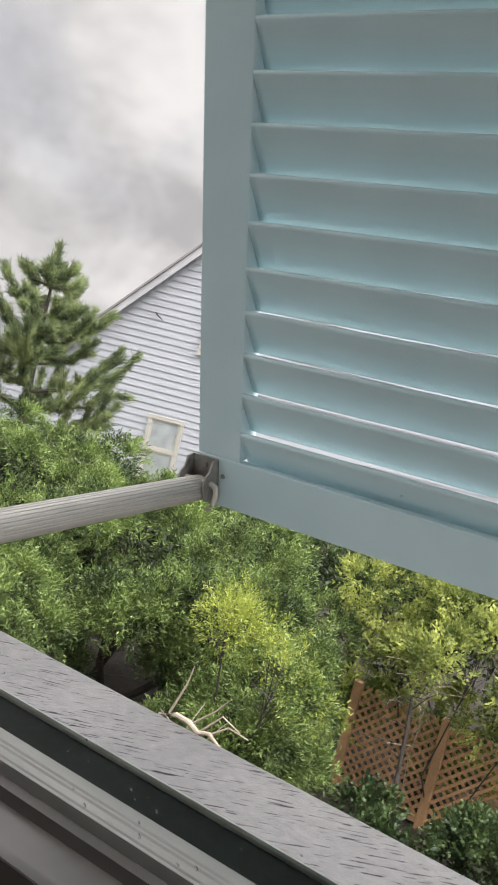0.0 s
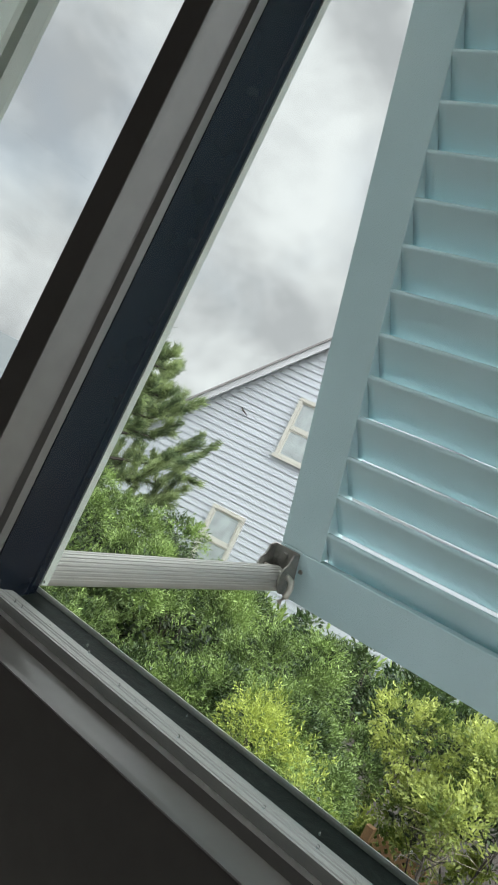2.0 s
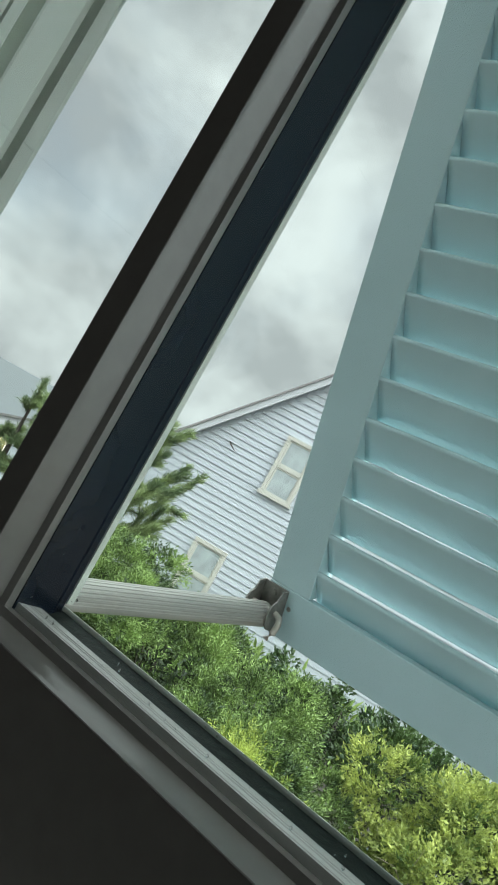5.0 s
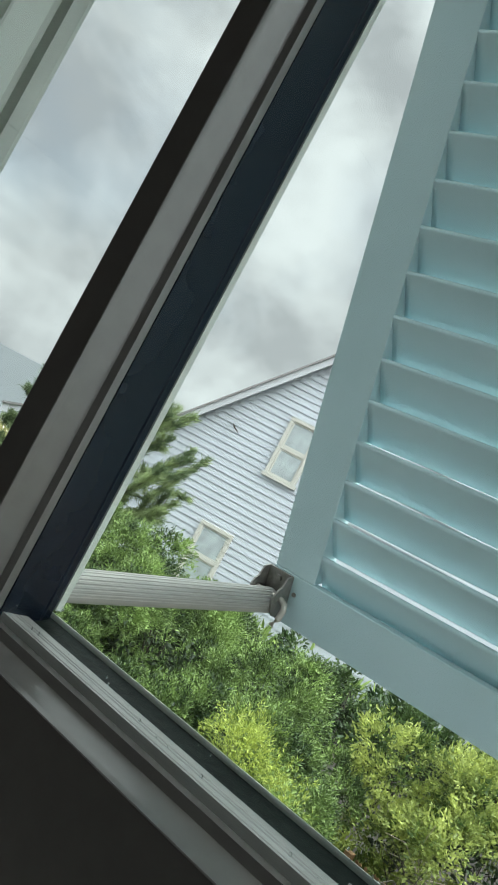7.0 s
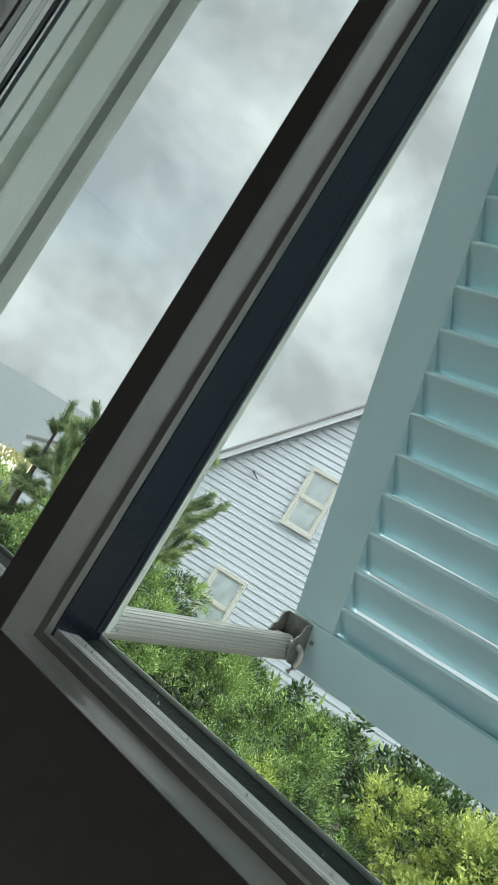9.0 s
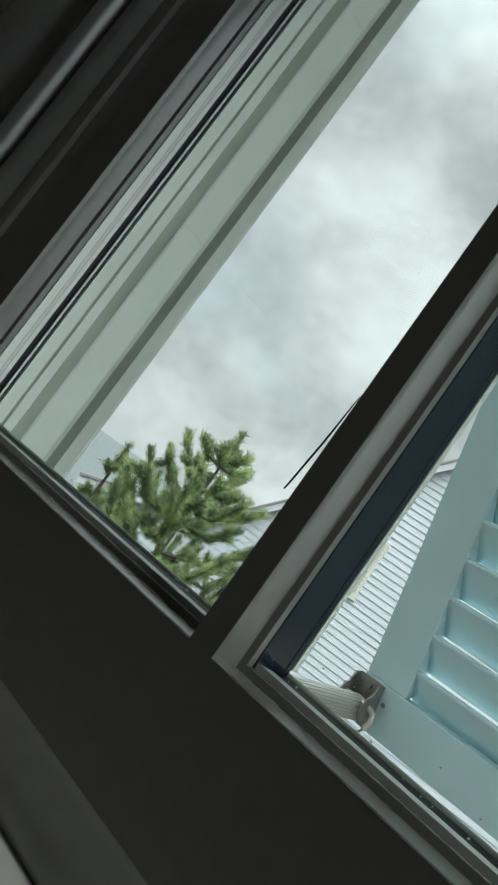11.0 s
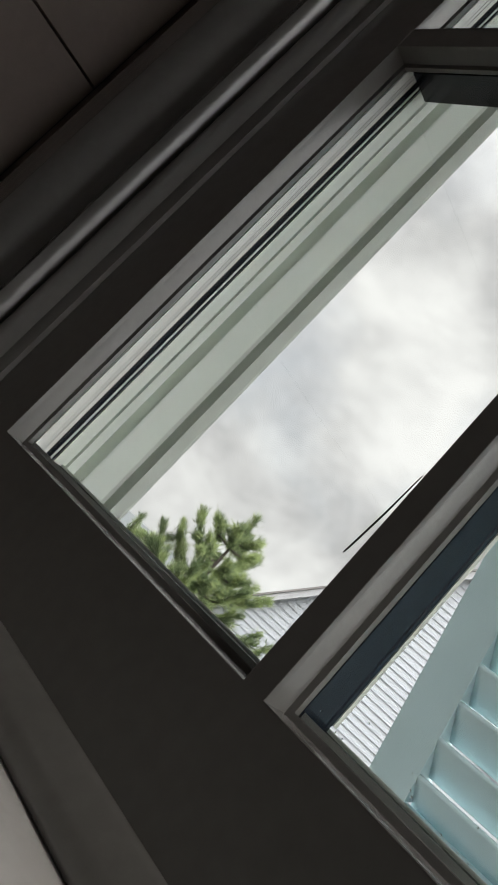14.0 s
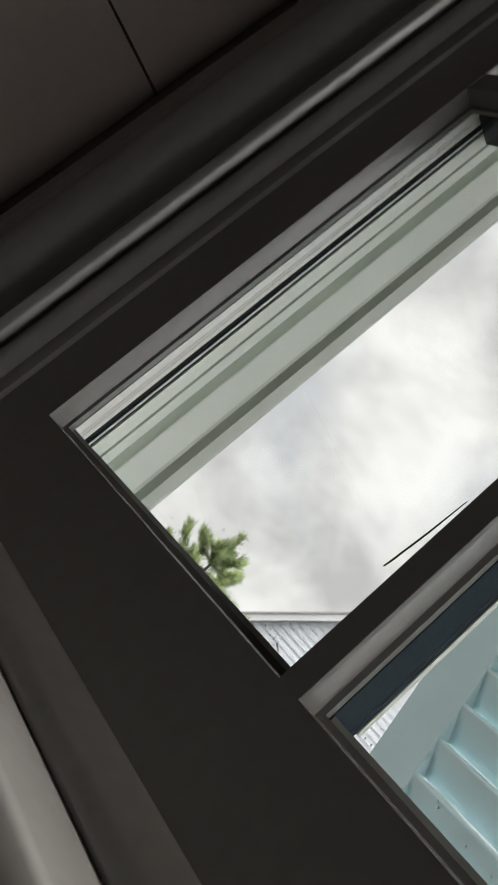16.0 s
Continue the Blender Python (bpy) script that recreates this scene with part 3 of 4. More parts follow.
# ================================================================ the prop rod and its bracket
def build_rod():
    rod = thing("prop_rod", "fluted aluminium prop rod holding the shutter open", "prop rod")
    a, b = Vector((-0.3505, 0.7560, -0.0600)), Vector((-0.3505, 0.0625, -0.1400))
    axis = (b - a).normalized()
    side_v = Vector((1, 0, 0))
    up = side_v.cross(axis)
    bm = bmesh.new()
    n, r = 144, 0.0165
    rings = []
    for p in (a, b):
        ring = []
        for k in range(n):
            t = 2 * math.pi * k / n
            groove = k % 6 < 2 and math.sin(t) < 0.3
            rr = r - (0.0008 if groove else 0)
            ring.append(bm.verts.new(p + rr * (math.cos(t) * side_v + math.sin(t) * up)))
        rings.append(ring)
    for k in range(n):
        bm.faces.new((rings[0][k], rings[0][(k + 1) % n], rings[1][(k + 1) % n], rings[1][k]))
    bm.faces.new(rings[0])
    bm.faces.new(rings[1][::-1])
    bmesh.ops.recalc_face_normals(bm, faces=bm.faces[:])
    part("tube", bm, M_ALU, rod)
    # wall plate at the far end
    part("wall_plate", box(-0.380, -0.321, 0.0612, 0.0650, -0.185, -0.095, 0.001), M_STEEL, rod)
    # a channel bracket: back plate on the shutter, two cheeks with rounded ends, a bent pin through them
    m = shutter.matrix_world.copy()
    br = part("bracket", box(-0.0705, -0.0300, -0.0030, -0.0008, -0.100, -0.0420, 0.0005), M_STEEL, rod, "grey steel channel bracket")
    br.matrix_world = m
    for x in (-0.0705, -0.0325):
        pts = [(-0.0030, -0.1000), (-0.0030, -0.0420), (-0.0130, -0.0425)]
        for k in range(7):
            t = math.pi * k / 6
            pts.append((-0.0200 - 0.0150 * math.sin(t), -0.0740 + 0.0200 * math.cos(t)))
        pts.append((-0.0150, -0.0985))
        ck = part("cheek", profile([(y, z) for y, z in pts], x, x + 0.0024, "x"), M_STEEL, rod)
        ck.matrix_world = m
    pin = part("pin", tube([(-0.076, -0.0190, -0.0700), (-0.028, -0.0190, -0.0700), (-0.0215, -0.0195, -0.0725), (-0.0195, -0.0215, -0.0800), (-0.0215, -0.0250, -0.0920), (-0.0270, -0.0280, -0.1010)],
                       [0.0042] * 6, 10), M_PIN, rod, "bent bright steel hitch pin", True)
    pin.matrix_world = m
    for z in (-0.052, -0.092):
        sc = part("screw", tube([(-0.050, -0.0058, z), (-0.050, -0.0030, z)], [0.0035, 0.0042], 10), M_STEEL, rod)
        sc.matrix_world = m
    sc = part("screw", tube([(-0.0240, -0.0022, -0.064), (-0.0240, -0.0004, -0.064)], [0.0026, 0.0034], 10), M_STEEL, rod)
    sc.matrix_world = m
    return rod


rod = build_rod()

# ================================================================ outside: ground, sea, dunes
GZ = -2.75


def ground_z(x, y):
    far = math.hypot(x, y)
    return GZ - 0.072 * max(0.0, far - 22) + 0.5 * noise.noise(Vector((x, y, 0)) * 0.06) * min(1.0, max(0.0, far - 14) / 20) + 0.08 * noise.noise(Vector((x, y, 3)) * 0.6)


bm = bmesh.new()
bmesh.ops.create_grid(bm, x_segments=150, y_segments=150, size=130)
for v in bm.verts:
    v.co.z = ground_z(v.co.x, v.co.y)
tagged(mesh_object("ground", bm, M_GROUND, True), "sandy garden ground falling to the shore", "ground", kind="structure")
bm = bmesh.new()
bmesh.ops.create_grid(bm, x_segments=4, y_segments=4, size=3400, matrix=Matrix.Translation((0, 0, -7)))
tagged(mesh_object("water", bm, M_SEA), "grey-green sea reaching to the horizon", "sea", kind="structure")


# ================================================================ the neighbour's house
HB = Vector((-8.48, 12.58, 0.0))
HW = Vector((0.917, 0.390, 0)).normalized()
HN = Vector((HW.y, -HW.x, 0))
house = thing("house", "white clapboard gable house with steep roof", "house")
house.matrix_world = Matrix(((HW.x, -HN.x, 0, HB.x), (HW.y, -HN.y, 0, HB.y), (0, 0, 1, 0), (0, 0, 0, 1)))
# local: x along the wall, y into the house, z up
PEAK, APEX, PITCH_R = 3.0, 5.68, 1.08
BREAK = -2.45                     # where the main roof ends and the low side roof begins


def roof_z(x):
    if x < BREAK:
        return APEX - (PEAK - BREAK) * PITCH_R + (x - BREAK) * 0.30
    return APEX - abs(x - PEAK) * PITCH_R


def roof_x(z):
    """Left and right ends of a course at the height z under the roof."""
    edge = APEX - (PEAK - BREAK) * PITCH_R
    left = PEAK - (APEX - z) / PITCH_R if z > edge else BREAK + (z - edge) / 0.30
    return max(left, -5.0), min(PEAK + (APEX - z) / PITCH_R, 8.4)


def build_house():
    lap = 0.131
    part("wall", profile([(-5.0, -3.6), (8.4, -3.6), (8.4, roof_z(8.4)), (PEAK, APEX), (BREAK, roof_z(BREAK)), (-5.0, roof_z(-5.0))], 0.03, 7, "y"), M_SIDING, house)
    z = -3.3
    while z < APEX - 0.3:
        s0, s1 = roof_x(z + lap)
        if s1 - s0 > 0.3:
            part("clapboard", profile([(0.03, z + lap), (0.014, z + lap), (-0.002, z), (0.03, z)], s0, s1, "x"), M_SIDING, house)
        z += lap
    runs = [((PEAK, APEX), (BREAK - 0.1, roof_z(BREAK) - 0.1 * PITCH_R)), ((PEAK, APEX), (8.7, roof_z(8.7))), ((BREAK - 0.05, roof_z(BREAK)), (-5.4, roof_z(-5.4)))]
    for k, (p, q) in enumerate(runs):
        up = 0.10
        part("roof", profile([(p[0], p[1] + up + 0.05), (q[0], q[1] + up + 0.05), (q[0], q[1] + up), (p[0], p[1] + up)], -0.24, 7.2, "y"), M_ROOF, house, "grey shingled roof slope")
        part("rake_board", profile([(p[0], p[1] + up), (q[0], q[1] + up), (q[0], q[1] - 0.08), (p[0], p[1] - 0.08)], -0.20, -0.16, "y"), M_RAKE, house, "grey weathered rake board")
        part("soffit", profile([(p[0], p[1] + up), (q[0], q[1] + up), (q[0], q[1] + up - 0.03), (p[0], p[1] + up - 0.03)], -0.16, 0.03, "y"), M_HTRIM, house)
    for x, z0, w, h in ((0.05, 0.24, 0.51, 1.10), (-0.58, -2.35, 0.56, 1.16)):
        win = new("window")
        win.parent = house
        t = 0.07
        for n, bx in (("jamb", (x - t, x, z0, z0 + h + t)), ("jamb", (x + w, x + w + t, z0, z0 + h + t)), ("head", (x, x + w, z0 + h, z0 + h + t)), ("sill", (x - t - 0.03, x + w + t + 0.03, z0 - 0.07, z0))):
            part(n, box(bx[0], bx[1], -0.05, 0.02, bx[2], bx[3]), M_HTRIM, win)
        part("meeting_rail", box(x, x + w, -0.034, 0.0, z0 + h * 0.48, z0 + h * 0.53), M_HTRIM, win)
        for n, a, b, y in (("lower", z0, z0 + h * 0.48, -0.022), ("upper", z0 + h * 0.53, z0 + h, -0.028)):
            part("sash", mitred([(0, y), (0.035, y), (0.035, y + 0.02), (0, y + 0.02)], x, x + w, a, b), M_HTRIM, win)
            part("pane", box(x + 0.03, x + w - 0.03, y + 0.008, y + 0.012, a + 0.03, b - 0.03), M_HGLASS, win)
    # a small dark brown mark on the siding, built as a short bent tube
    part("wall_mark", tube([(-0.98, -0.01, 0.76), (-0.92, -0.12, 0.72), (-0.80, -0.06, 0.64)], [0.014, 0.018, 0.008], 6), M_BARK, house, "small dark brown mark on the siding")


build_house()


# ================================================================ foliage
def leaf_mesh(name, centres, normals, size, aspect, mat, parent, seed, spread=0.8, smooth=False):
    """One small bent blade of two faces at each centre, turned about its normal."""
    rng = np.random.default_rng(seed)
    n = len(centres)
    c = np.asarray(centres, float)
    d = np.asarray(normals, float) + rng.normal(0, spread, (n, 3))
    d /= np.linalg.norm(d, axis=1)[:, None] + 1e-9
    r = rng.normal(0, 1, (n, 3))
    s = np.cross(d, r)
    s /= np.linalg.norm(s, axis=1)[:, None] + 1e-9
    up = np.cross(s, d)
    ln = size * rng.uniform(0.6, 1.3, n)[:, None]
    wd = ln * aspect
    v = np.stack([c - s * wd * 0.5, c + d * ln * 0.5 - up * wd * 0.15 - s * wd * 0.5, c + d * ln * 0.5 + s * wd * 0.5, c + s * wd * 0.5, c + d * ln + up * wd * 0.2], 1).reshape(-1, 3)
    base = np.arange(n)[:, None] * 5
    quads = np.concatenate([base + 0, base + 1, base + 2, base + 3], 1)
    tris = np.concatenate([base + 1, base + 4, base + 2], 1)
    me = bpy.data.meshes.new(name)
    me.from_pydata(v.tolist(), [], quads.tolist() + tris.tolist())
    me.materials.append(mat)
    ob = new(name, me)
    ob.parent = parent
    tagged(ob, kind="stuff")
    return ob


def shell(rng, centre, radii, count, low=-0.18):
    """Twig feet over a mound that is made of many smaller tufted heads, with dark hollows between them, and the way out at each."""
    c, rad = np.array(centre), np.array(radii)
    area = 4.2 * (rad[0] * rad[1] + rad[0] * rad[2] + rad[1] * rad[2])
    heads = max(6, int(area / 0.13))
    g = rng.normal(0, 1, (heads, 3))
    g /= np.linalg.norm(g, axis=1)[:, None]
    g = g[g[:, 2] > low]
    lump = np.array([1 + 0.20 * noise.noise(Vector(q) * 2.1 + Vector(centre)) + 0.16 * noise.noise(Vector(q) * 5.0 + Vector(centre)) for q in g])
    hub = c + g * rad * (lump * rng.uniform(0.66, 1.02, len(g)))[:, None]
    size = rng.uniform(0.12, 0.25, len(g))
    per = max(8, int(count / len(g)))
    d = rng.normal(0, 1, (len(g), per, 3)) + g[:, None] * 0.9 + np.array((0, 0, 0.35))
    d /= np.linalg.norm(d, axis=2)[:, :, None]
    p = hub[:, None] + d * size[:, None, None] * rng.uniform(0.45, 1.0, (len(g), per, 1))
    return p.reshape(-1, 3), d.reshape(-1, 3)


def sprays(rng, pts, out, per, length):
    """Twig tips: each point becomes a spray of leaves along a short twig."""
    n = len(pts)
    way = out + rng.normal(0, 0.30, (n, 3)) + np.array((0, 0, 0.15))
    way /= np.linalg.norm(way, axis=1)[:, None]
    t = rng.random((n, per, 1))
    c = pts[:, None] + way[:, None] * t * length
    c = c + rng.normal(0, 0.012, c.shape)
    return c.reshape(-1, 3), np.repeat(way, per, 0)


def shrub(name, label, centre, mounds, leaf, mat, density, seed, per=7, length=0.085, aspect=0.26, category="shrub", spread=0.55, core=True, stem=1.0):
    """A shrub: stems from the ground, and mounds of leafy twigs on them."""
    rng = np.random.default_rng(seed)
    ob = thing(name, label, category, at=(centre[0], centre[1], GZ))
    stems = bmesh.new()
    P, D = [], []
    for (x, y, z, rx, ry, rz) in mounds:
        area = (rx * ry + rx * rz + ry * rz) * 4.2
        p, o = shell(rng, (x - centre[0], y - centre[1], z - GZ), (rx, ry, rz), int(area * density))
        c, w = sprays(rng, p, o, per, length)
        P.append(c)
        D.append(w)
        foot = Vector((rng.normal(0, 0.12), rng.normal(0, 0.12), -0.3))
        top = Vector((x - centre[0], y - centre[1], z - GZ))
        midp = (foot + top) / 2 + Vector(rng.normal(0, 0.1, 3))
        join_into(stems, tube([foot, midp, top], [0.045 * stem, 0.032 * stem, 0.015 * stem], 6))
        for _ in range(9):
            e = top + Vector(rng.normal(0, 1, 3)).normalized() * 0.8 * min(rx, ry, rz)
            join_into(stems, tube([top.lerp(midp, 0.3 * rng.random()), (top + e) / 2 + Vector(rng.normal(0, 0.05, 3)), e], [0.014 * stem, 0.009 * stem, 0.004 * stem], 5))
    part("stems", stems, M_BARK, ob)
    # added dark leaves deep in each mound, standing in for shaded hollows
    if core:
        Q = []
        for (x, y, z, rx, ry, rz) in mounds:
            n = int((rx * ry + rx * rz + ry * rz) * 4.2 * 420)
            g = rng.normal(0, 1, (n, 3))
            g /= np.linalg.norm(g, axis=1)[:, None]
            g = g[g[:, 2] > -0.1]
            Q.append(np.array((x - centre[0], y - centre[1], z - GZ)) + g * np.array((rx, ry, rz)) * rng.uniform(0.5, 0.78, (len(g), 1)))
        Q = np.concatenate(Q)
        leaf_mesh("shade_core", Q, rng.normal(0, 1, Q.shape), 0.052, 0.32, L_SHADE_CORE, ob, seed + 2, 0.2)
    leaf_mesh("foliage", np.concatenate(P), np.concatenate(D), leaf, aspect, mat, ob, seed + 1, spread)
    return ob


shrub("juniper_shrub", "large dense green juniper-like shrub below the window", (-3.6, 4.9),
      [(-4.3, 4.6, -1.75, 1.30, 1.15, 1.02), (-3.3, 5.5, -1.97, 1.25, 1.1, 0.88), (-3.25, 4.6, -1.62, 0.95, 0.85, 0.58), (-2.5, 5.0, -1.85, 0.85, 0.8, 0.78), (-5.3, 5.2, -2.1, 1.1, 1.1, 1.05)],
      0.029, L_JUNIPER, 620, 11, per=14, length=0.075, aspect=0.24)
shrub("juniper_shrub", "rounded green juniper-like shrub beside the larger one", (-1.9, 4.1),
      [(-1.70, 4.0, -2.25, 0.38, 0.42, 0.80), (-1.95, 4.35, -2.0, 0.48, 0.5, 0.74), (-1.50, 3.6, -2.55, 0.36, 0.42, 0.66)], 0.026, L_JUNIPER, 800, 15, per=15, length=0.07, aspect=0.25)
shrub("juniper_shrub", "low green juniper-like shrub close to the house", (-3.1, 3.3),
      [(-3.0, 3.05, -2.15, 0.55, 0.55, 0.72), (-3.5, 3.5, -2.1, 0.75, 0.7, 0.85)], 0.026, L_JUNIPER, 720, 17, per=15, length=0.07, aspect=0.24)
shrub("yellow_shrub", "shrub with fresh yellow-green tips among the darker green", (-1.8, 3.9),
      [(-1.79, 3.66, -1.30, 0.25, 0.22, 0.14), (-1.37, 3.5, -1.41, 0.15, 0.14, 0.16)], 0.022, L_TIPS, 640, 19, per=13, length=0.06, core=False, stem=0.25)
shrub("yellow_shrub", "yellow-green leafy shrub leaning over the lattice", (-0.9, 6.0),
      [(-1.45, 6.0, -1.40, 0.60, 0.5, 0.30), (-0.9, 5.9, -1.34, 0.75, 0.5, 0.32), (-0.1, 5.9, -1.40, 0.70, 0.6, 0.36), (-0.80, 5.30, -1.50, 0.45, 0.26, 0.20), (-0.15, 5.30, -1.56, 0.40, 0.26, 0.26), (-1.30, 5.42, -1.74, 0.26, 0.14, 0.12), (-0.45, 5.40, -1.76, 0.30, 0.14, 0.12)],
      0.034, L_YELLOW, 420, 21, per=10, aspect=0.36, stem=0.22)
shrub("yellow_shrub", "bright yellow-green shrub seen through the lattice", (-1.0, 6.1), [(-1.45, 6.08, -2.42, 0.55, 0.30, 0.52), (-0.7, 6.08, -2.42, 0.55, 0.30, 0.50), (-0.1, 6.1, -2.42, 0.5, 0.3, 0.5)], 0.036, L_TIPS, 420, 43, aspect=0.4, stem=0.4)
shrub("dark_shrub", "dark glossy green shrub at the foot of the lattice", (-0.5, 4.4), [(-0.22, 4.35, -2.44, 0.40, 0.38, 0.48), (0.25, 4.5, -2.45, 0.5, 0.4, 0.5)], 0.032, L_DARK, 800, 31, aspect=0.5)
shrub("dark_shrub", "small dark green shrub at the foot of the lattice", (-1.15, 4.75), [(-1.10, 4.72, -2.66, 0.32, 0.3, 0.26)], 0.040, L_DARK, 560, 33, aspect=0.5)
shrub("olive_shrub", "dull olive shrub with gaps behind the others", (-2.6, 7.2), [(-3.0, 7.2, -1.85, 0.75, 0.7, 0.75), (-2.1, 7.4, -1.85, 0.8, 0.7, 0.72), (-1.2, 7.6, -1.8, 0.8, 0.7, 0.7)], 0.05, L_DARK, 130, 41, aspect=0.4)


# ================================================================ lattice fence
def build_lattice():
    fence = thing("lattice_fence", "brown cedar lattice fence between square posts", "fence", at=(0, 0, GZ))
    y = 5.62
    lo, hi = 0.08, 0.80
    for x in (-1.63, -0.943, -0.256):
        part("post", box(x - 0.033, x + 0.033, y - 0.033, y + 0.033, -0.2, hi + 0.02, 0.006), M_LATTICE, fence)
    for k in range(2):
        x0, x1 = -1.63 + 0.687 * k + 0.034, -0.943 + 0.687 * k - 0.034
        part("rail", box(x0, x1, y - 0.025, y + 0.025, lo - 0.05, lo, 0.004), M_LATTICE, fence)
        step, hw = 0.074, 0.0105
        for sgn, yy in ((1, y - 0.006), (-1, y + 0.006)):
            c = -(hi - lo)
            while c < x1 - x0:
                # a slat at 45 degrees cut to the panel
                pa, pb = max(0.0, c), min(x1 - x0, c + hi - lo)
                if pb - pa > 0.03:
                    za, zb = lo + pa - c, lo + pb - c
                    if sgn > 0:
                        A, B = Vector((x0 + pa, yy, za)), Vector((x0 + pb, yy, zb))
                    else:
                        A, B = Vector((x1 - pa, yy, za)), Vector((x1 - pb, yy, zb))
                    d = (B - A).normalized()
                    n = Vector((-d.z, 0, d.x)) * hw
                    bm = bmesh.new()
                    vs = [bm.verts.new(q + Vector((0, o, 0))) for o in (-0.005, 0.005) for q in (A - n, B - n, B + n, A + n)]
                    for f in ((0, 1, 2, 3), (7, 6, 5, 4), (0, 4, 5, 1), (1, 5, 6, 2), (2, 6, 7, 3), (3, 7, 4, 0)):
                        bm.faces.new([vs[i] for i in f])
                    bmesh.ops.recalc_face_normals(bm, faces=bm.faces[:])
                    part("slat", bm, M_LATTICE, fence)
                c += step


build_lattice()


# ================================================================ bare stems and twigs
def bare_stem(name, label, base, top, radius, seed, twigs, mat, reach=0.45):
    rng = np.random.default_rng(seed)
    ob = thing(name, label, "small tree" if mat is M_BARK else "twigs", at=base)
    top = Vector(top) - Vector(base)
    pts = [Vector((0, 0, -0.2)).lerp(top, k / 5) + Vector(rng.normal(0, 0.018, 3)) for k in range(6)]
    part("trunk", tube(pts, [radius * (1 - 0.13 * k) for k in range(6)], 8), mat, ob)
    tw = bmesh.new()
    for _ in range(twigs):
        a = pts[rng.integers(3, 6)].lerp(pts[5], rng.random())
        d = Vector(rng.normal(0, 1, 3))
        d.z = abs(d.z) * 0.7
        d.normalize()
        l = reach * rng.uniform(0.5, 1.2)
        m = a + d * l * 0.5 + Vector(rng.normal(0, 0.03, 3))
        e = a + d * l + Vector((0, 0, rng.normal(0, 0.08)))
        join_into(tw, tube([a, m, e], [0.0045, 0.003, 0.0012], 5))
    part("twigs", tw, mat, ob)
    return ob


bare_stem("small_tree", "slender bare-stemmed tree before the lattice", (-0.95, 4.85, GZ), (-1.06, 5.0, -1.63), 0.026, 71, 16, M_BARK, 0.36)
bare_stem("dead_branch", "pale dead branch among the shrubs", (-1.55, 2.95, GZ), (-1.46, 2.80, -1.52), 0.011, 73, 9, M_TWIG, 0.22)
bare_stem("dead_branch", "pale dead branch among the shrubs", (-1.30, 2.75, GZ), (-1.22, 2.62, -1.50), 0.010, 75, 7, M_TWIG, 0.20)

bare_stem("dead_branch", "pale dry twigs spreading under the yellow shrub", (-1.02, 5.28, GZ), (-1.00, 5.02, -1.58), 0.005, 77, 12, M_TWIG, 0.30)


def crooked_branch():
    """A pale dead limb that lies crooked over the shrubs, with thin side twigs."""
    limb = [(-1.490, 2.700, -1.371), (-1.417, 2.700, -1.344), (-1.349, 2.700, -1.348), (-1.300, 2.700, -1.370), (-1.249, 2.700, -1.352), (-1.176, 2.700, -1.391)]
    sides = [[(-1.463, 2.720, -1.359), (-1.415, 2.720, -1.221), (-1.398, 2.720, -1.128)],
             [(-1.299, 2.720, -1.370), (-1.216, 2.720, -1.270), (-1.125, 2.720, -1.301)],
             [(-1.346, 2.720, -1.357), (-1.258, 2.720, -1.269), (-1.198, 2.720, -1.190)],
             [(-1.253, 2.720, -1.364), (-1.179, 2.720, -1.302), (-1.082, 2.720, -1.310)]]
    ob = thing("dead_branch", "pale crooked dead branch lying over the shrubs", "branch", at=(limb[0][0], limb[0][1], GZ))
    low = Vector((limb[0][0], limb[0][1], GZ))
    part("limb", tube([Vector((0.05, 0.15, -0.1)), Vector((0.0, 0.06, 0.6))] + [Vector(p) - low for p in limb], [0.014, 0.013, 0.012, 0.0115, 0.012, 0.010, 0.009, 0.006], 8), M_TWIG, ob, "", True)
    for q in sides:
        part("twig", tube([Vector(p) - low for p in q], [0.006, 0.004, 0.002], 6), M_TWIG, ob)


crooked_branch()


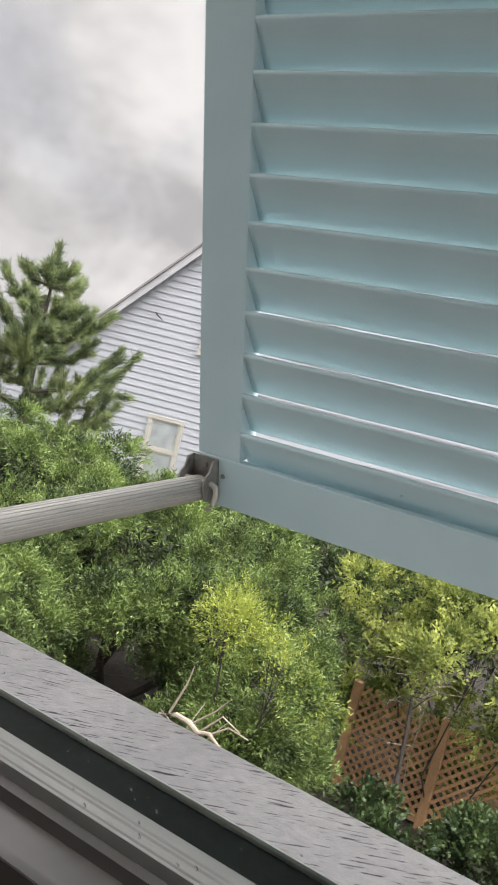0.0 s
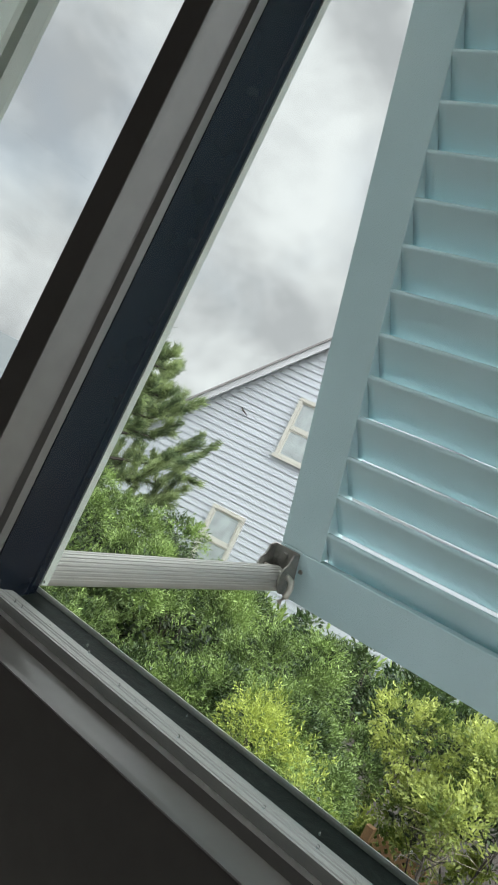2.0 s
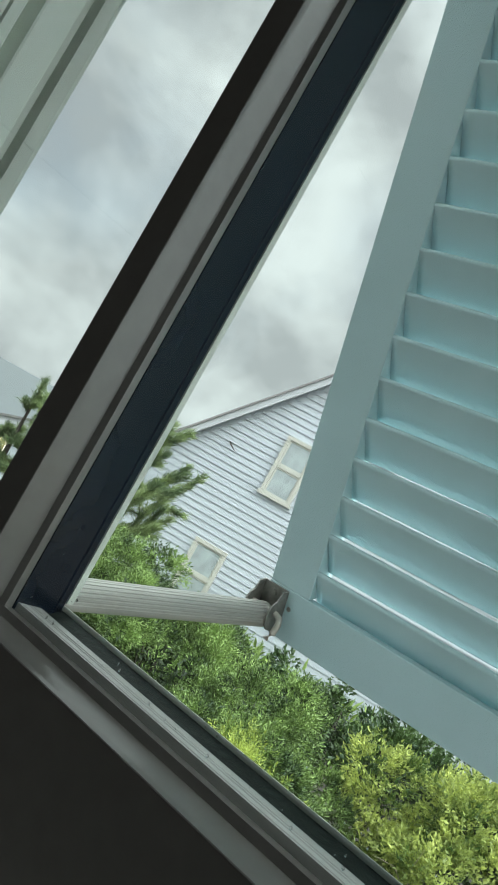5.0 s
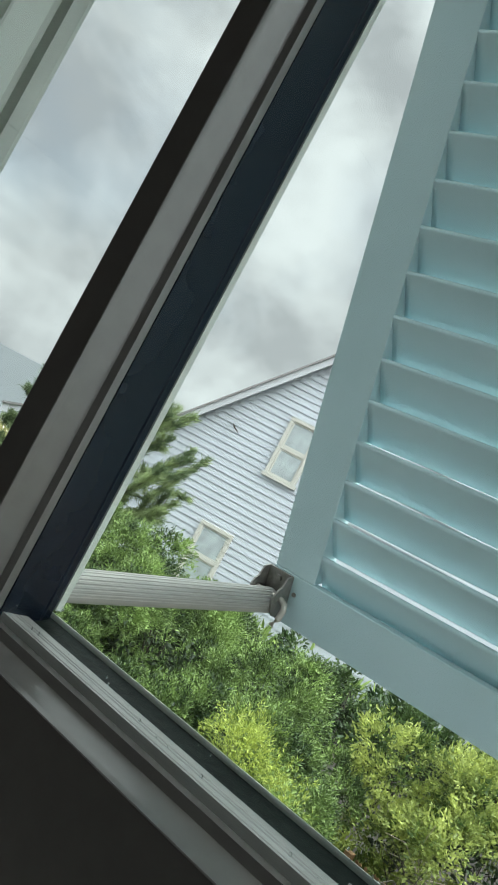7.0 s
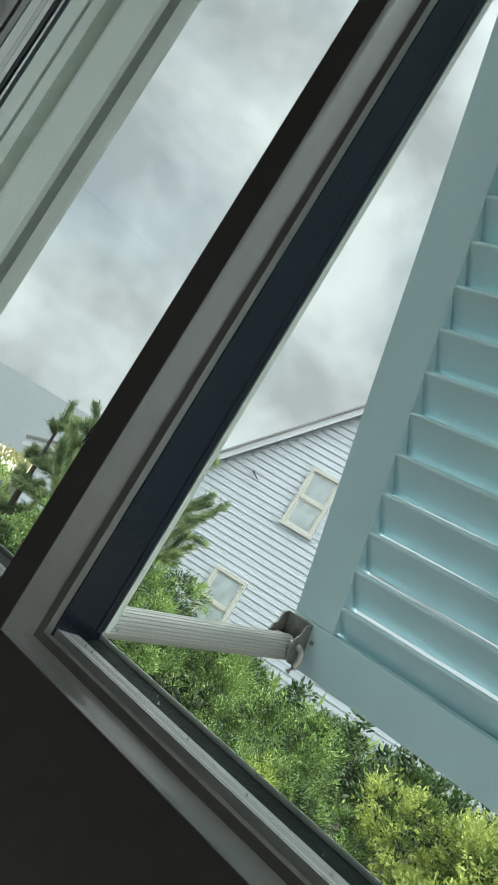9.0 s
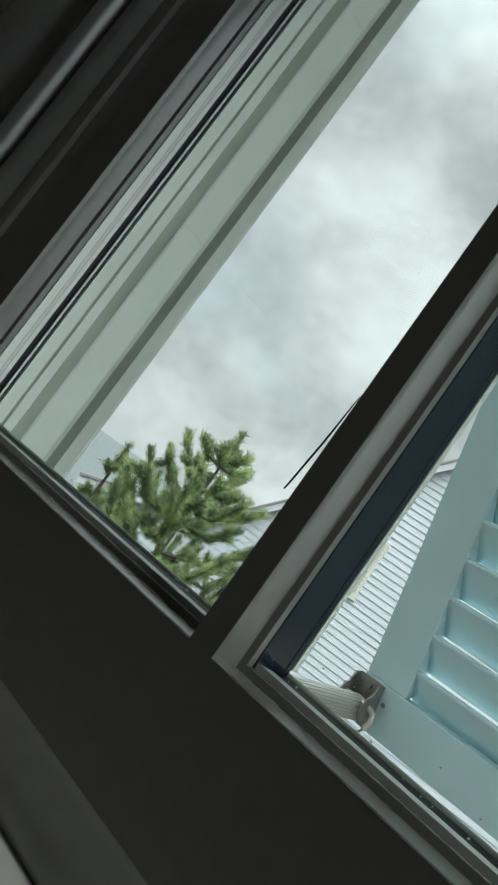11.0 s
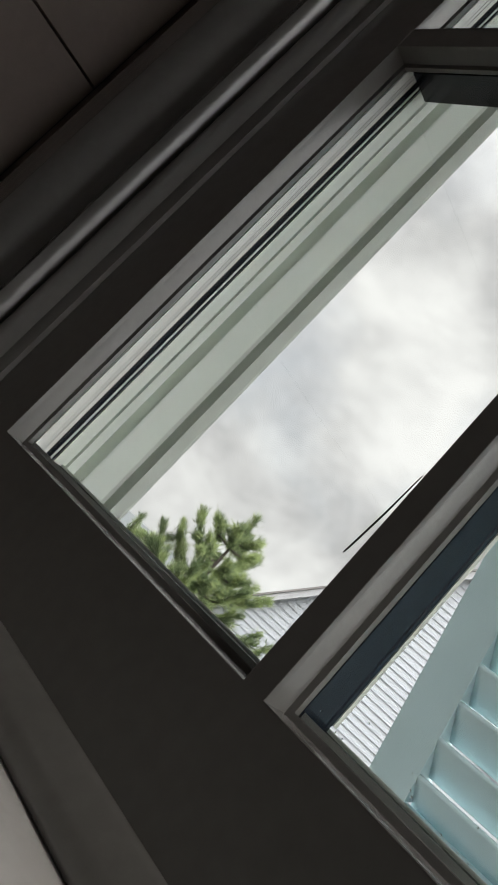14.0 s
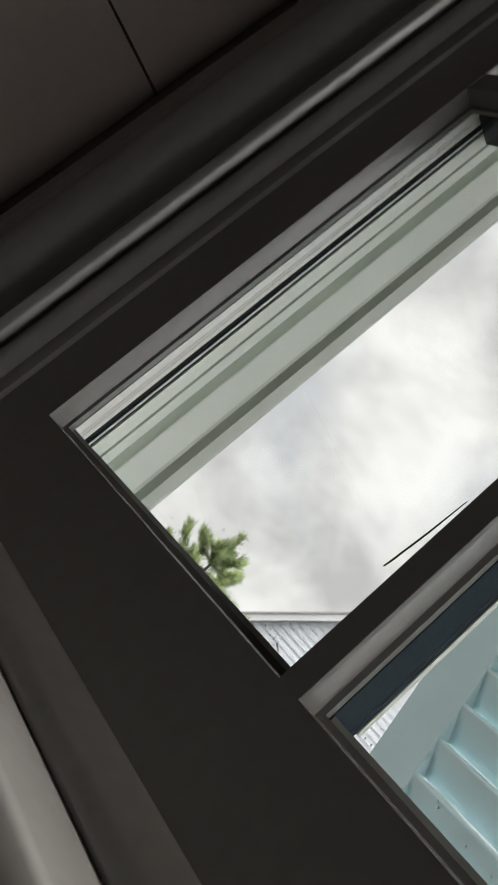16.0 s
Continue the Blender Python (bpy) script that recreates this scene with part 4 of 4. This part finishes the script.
def pine(name, label, base, height, seed, reach, whorls=7, lean=(0, 0)):
    """A young pine: a leader, whorls of limbs that turn up at their ends, and brushes of needles along the outer shoots."""
    rng = np.random.default_rng(seed)
    ob = thing(name, label, "pine tree", at=base)
    wood = bmesh.new()
    top = Vector((lean[0], lean[1], height))
    join_into(wood, tube([(0, 0, -0.3), (lean[0] * 0.3, lean[1] * 0.3, height * 0.5), top], [0.075, 0.045, 0.010], 8))
    C, W = [], []

    def brush(a, b, r=0.027, dens=300):
        ln = (b - a).length
        n = max(8, int(dens * ln))
        t = rng.random(n)[:, None]
        d = np.array((b - a).normalized())
        C.append(np.array(a) * (1 - t) + np.array(b) * t + rng.normal(0, r, (n, 3)))
        W.append(d * 0.95 + rng.normal(0, 0.50, (n, 3)))

    def trunk_at(z):
        f = z / height
        return Vector((lean[0] * f, lean[1] * f, z))

    brush(trunk_at(height * 0.86), top + Vector((0, 0, 0.06)), dens=1400)
    for i in range(whorls):
        f = i / (whorls - 1)
        z = height * (0.36 + 0.50 * f)
        ln = reach * (1.0 - 0.66 * f)
        for j in range(5):
            az = 2 * math.pi * (j + 0.5 * (i % 2)) / 5 + rng.normal(0, 0.25)
            l = ln * rng.uniform(0.65, 1.15)
            a = trunk_at(z + rng.normal(0, 0.05))
            out = Vector((math.cos(az), math.sin(az), 0))
            m = a + out * l * 0.62 + Vector((0, 0, l * rng.uniform(0.02, 0.16)))
            e = a + out * l + Vector((0, 0, l * rng.uniform(0.40, 0.75)))
            join_into(wood, tube([a, m, e], [0.024, 0.015, 0.005], 5))
            brush(m, e, dens=1500)
            brush(a.lerp(m, 0.35), m, dens=800)
            for k in range(4):
                s0 = a.lerp(m, rng.uniform(0.45, 1.0)) if k < 2 else m.lerp(e, rng.uniform(0.1, 0.6))
                way = (out * 0.55 + Vector(rng.normal(0, 0.55, 3)) + Vector((0, 0, 0.65))).normalized()
                s1 = s0 + way * l * rng.uniform(0.22, 0.42)
                join_into(wood, tube([s0, s1], [0.009, 0.004], 4))
                brush(s0.lerp(s1, 0.15), s1, dens=1500)
    part("trunk", wood, M_BARK, ob)
    leaf_mesh("crown", np.concatenate(C), np.concatenate(W), 0.085, 0.075, L_PINE, ob, seed + 1, 0.1)
    return ob


pine("pine_tree", "young green pine with upturned branches before the house", (-7.60, 7.65, GZ), 3.80, 51, 1.65)
pine("pine_tree", "young green pine with upturned branches towards the sea", (-9.30, 7.55, GZ), 2.76, 61, 0.36, 4)


# ================================================================ dune plants
def dune_plants():
    rng = np.random.default_rng(5)
    ob = thing("dune_plants", "tawny grass and low green bushes on the dunes", "dune plants", kind="stuff")
    for mat, n, r0, r1, size, tall, seed in ((L_DUNE, 2600, 36, 66, 0.40, 0.24, 81), (L_LAWN, 5200, 13, 28, 0.22, 0.35, 83)):
        r = r0 + (r1 - r0) * rng.random(n) ** 1.2
        az = radians(90) + rng.uniform(radians(5), radians(85), n)
        x, y = r * np.cos(az), r * np.sin(az)
        keep = np.array([noise.noise(Vector((a, b, seed)) * 0.16) > (0.10 if mat is L_DUNE else -0.12) for a, b in zip(x, y)])
        x, y = x[keep], y[keep]
        z = np.array([ground_z(a, b) for a, b in zip(x, y)])
        c = np.stack([x, y, z], 1)
        per = 9
        c = np.repeat(c, per, 0) + rng.normal(0, 1, (len(c) * per, 3)) * np.array((0.5, 0.5, tall * 0.4)) + np.array((0, 0, tall * 0.5))
        leaf_mesh("foliage", c, np.tile((0, 0, 1.0), (len(c), 1)), size, 0.2, mat, ob, seed, 0.5)


dune_plants()
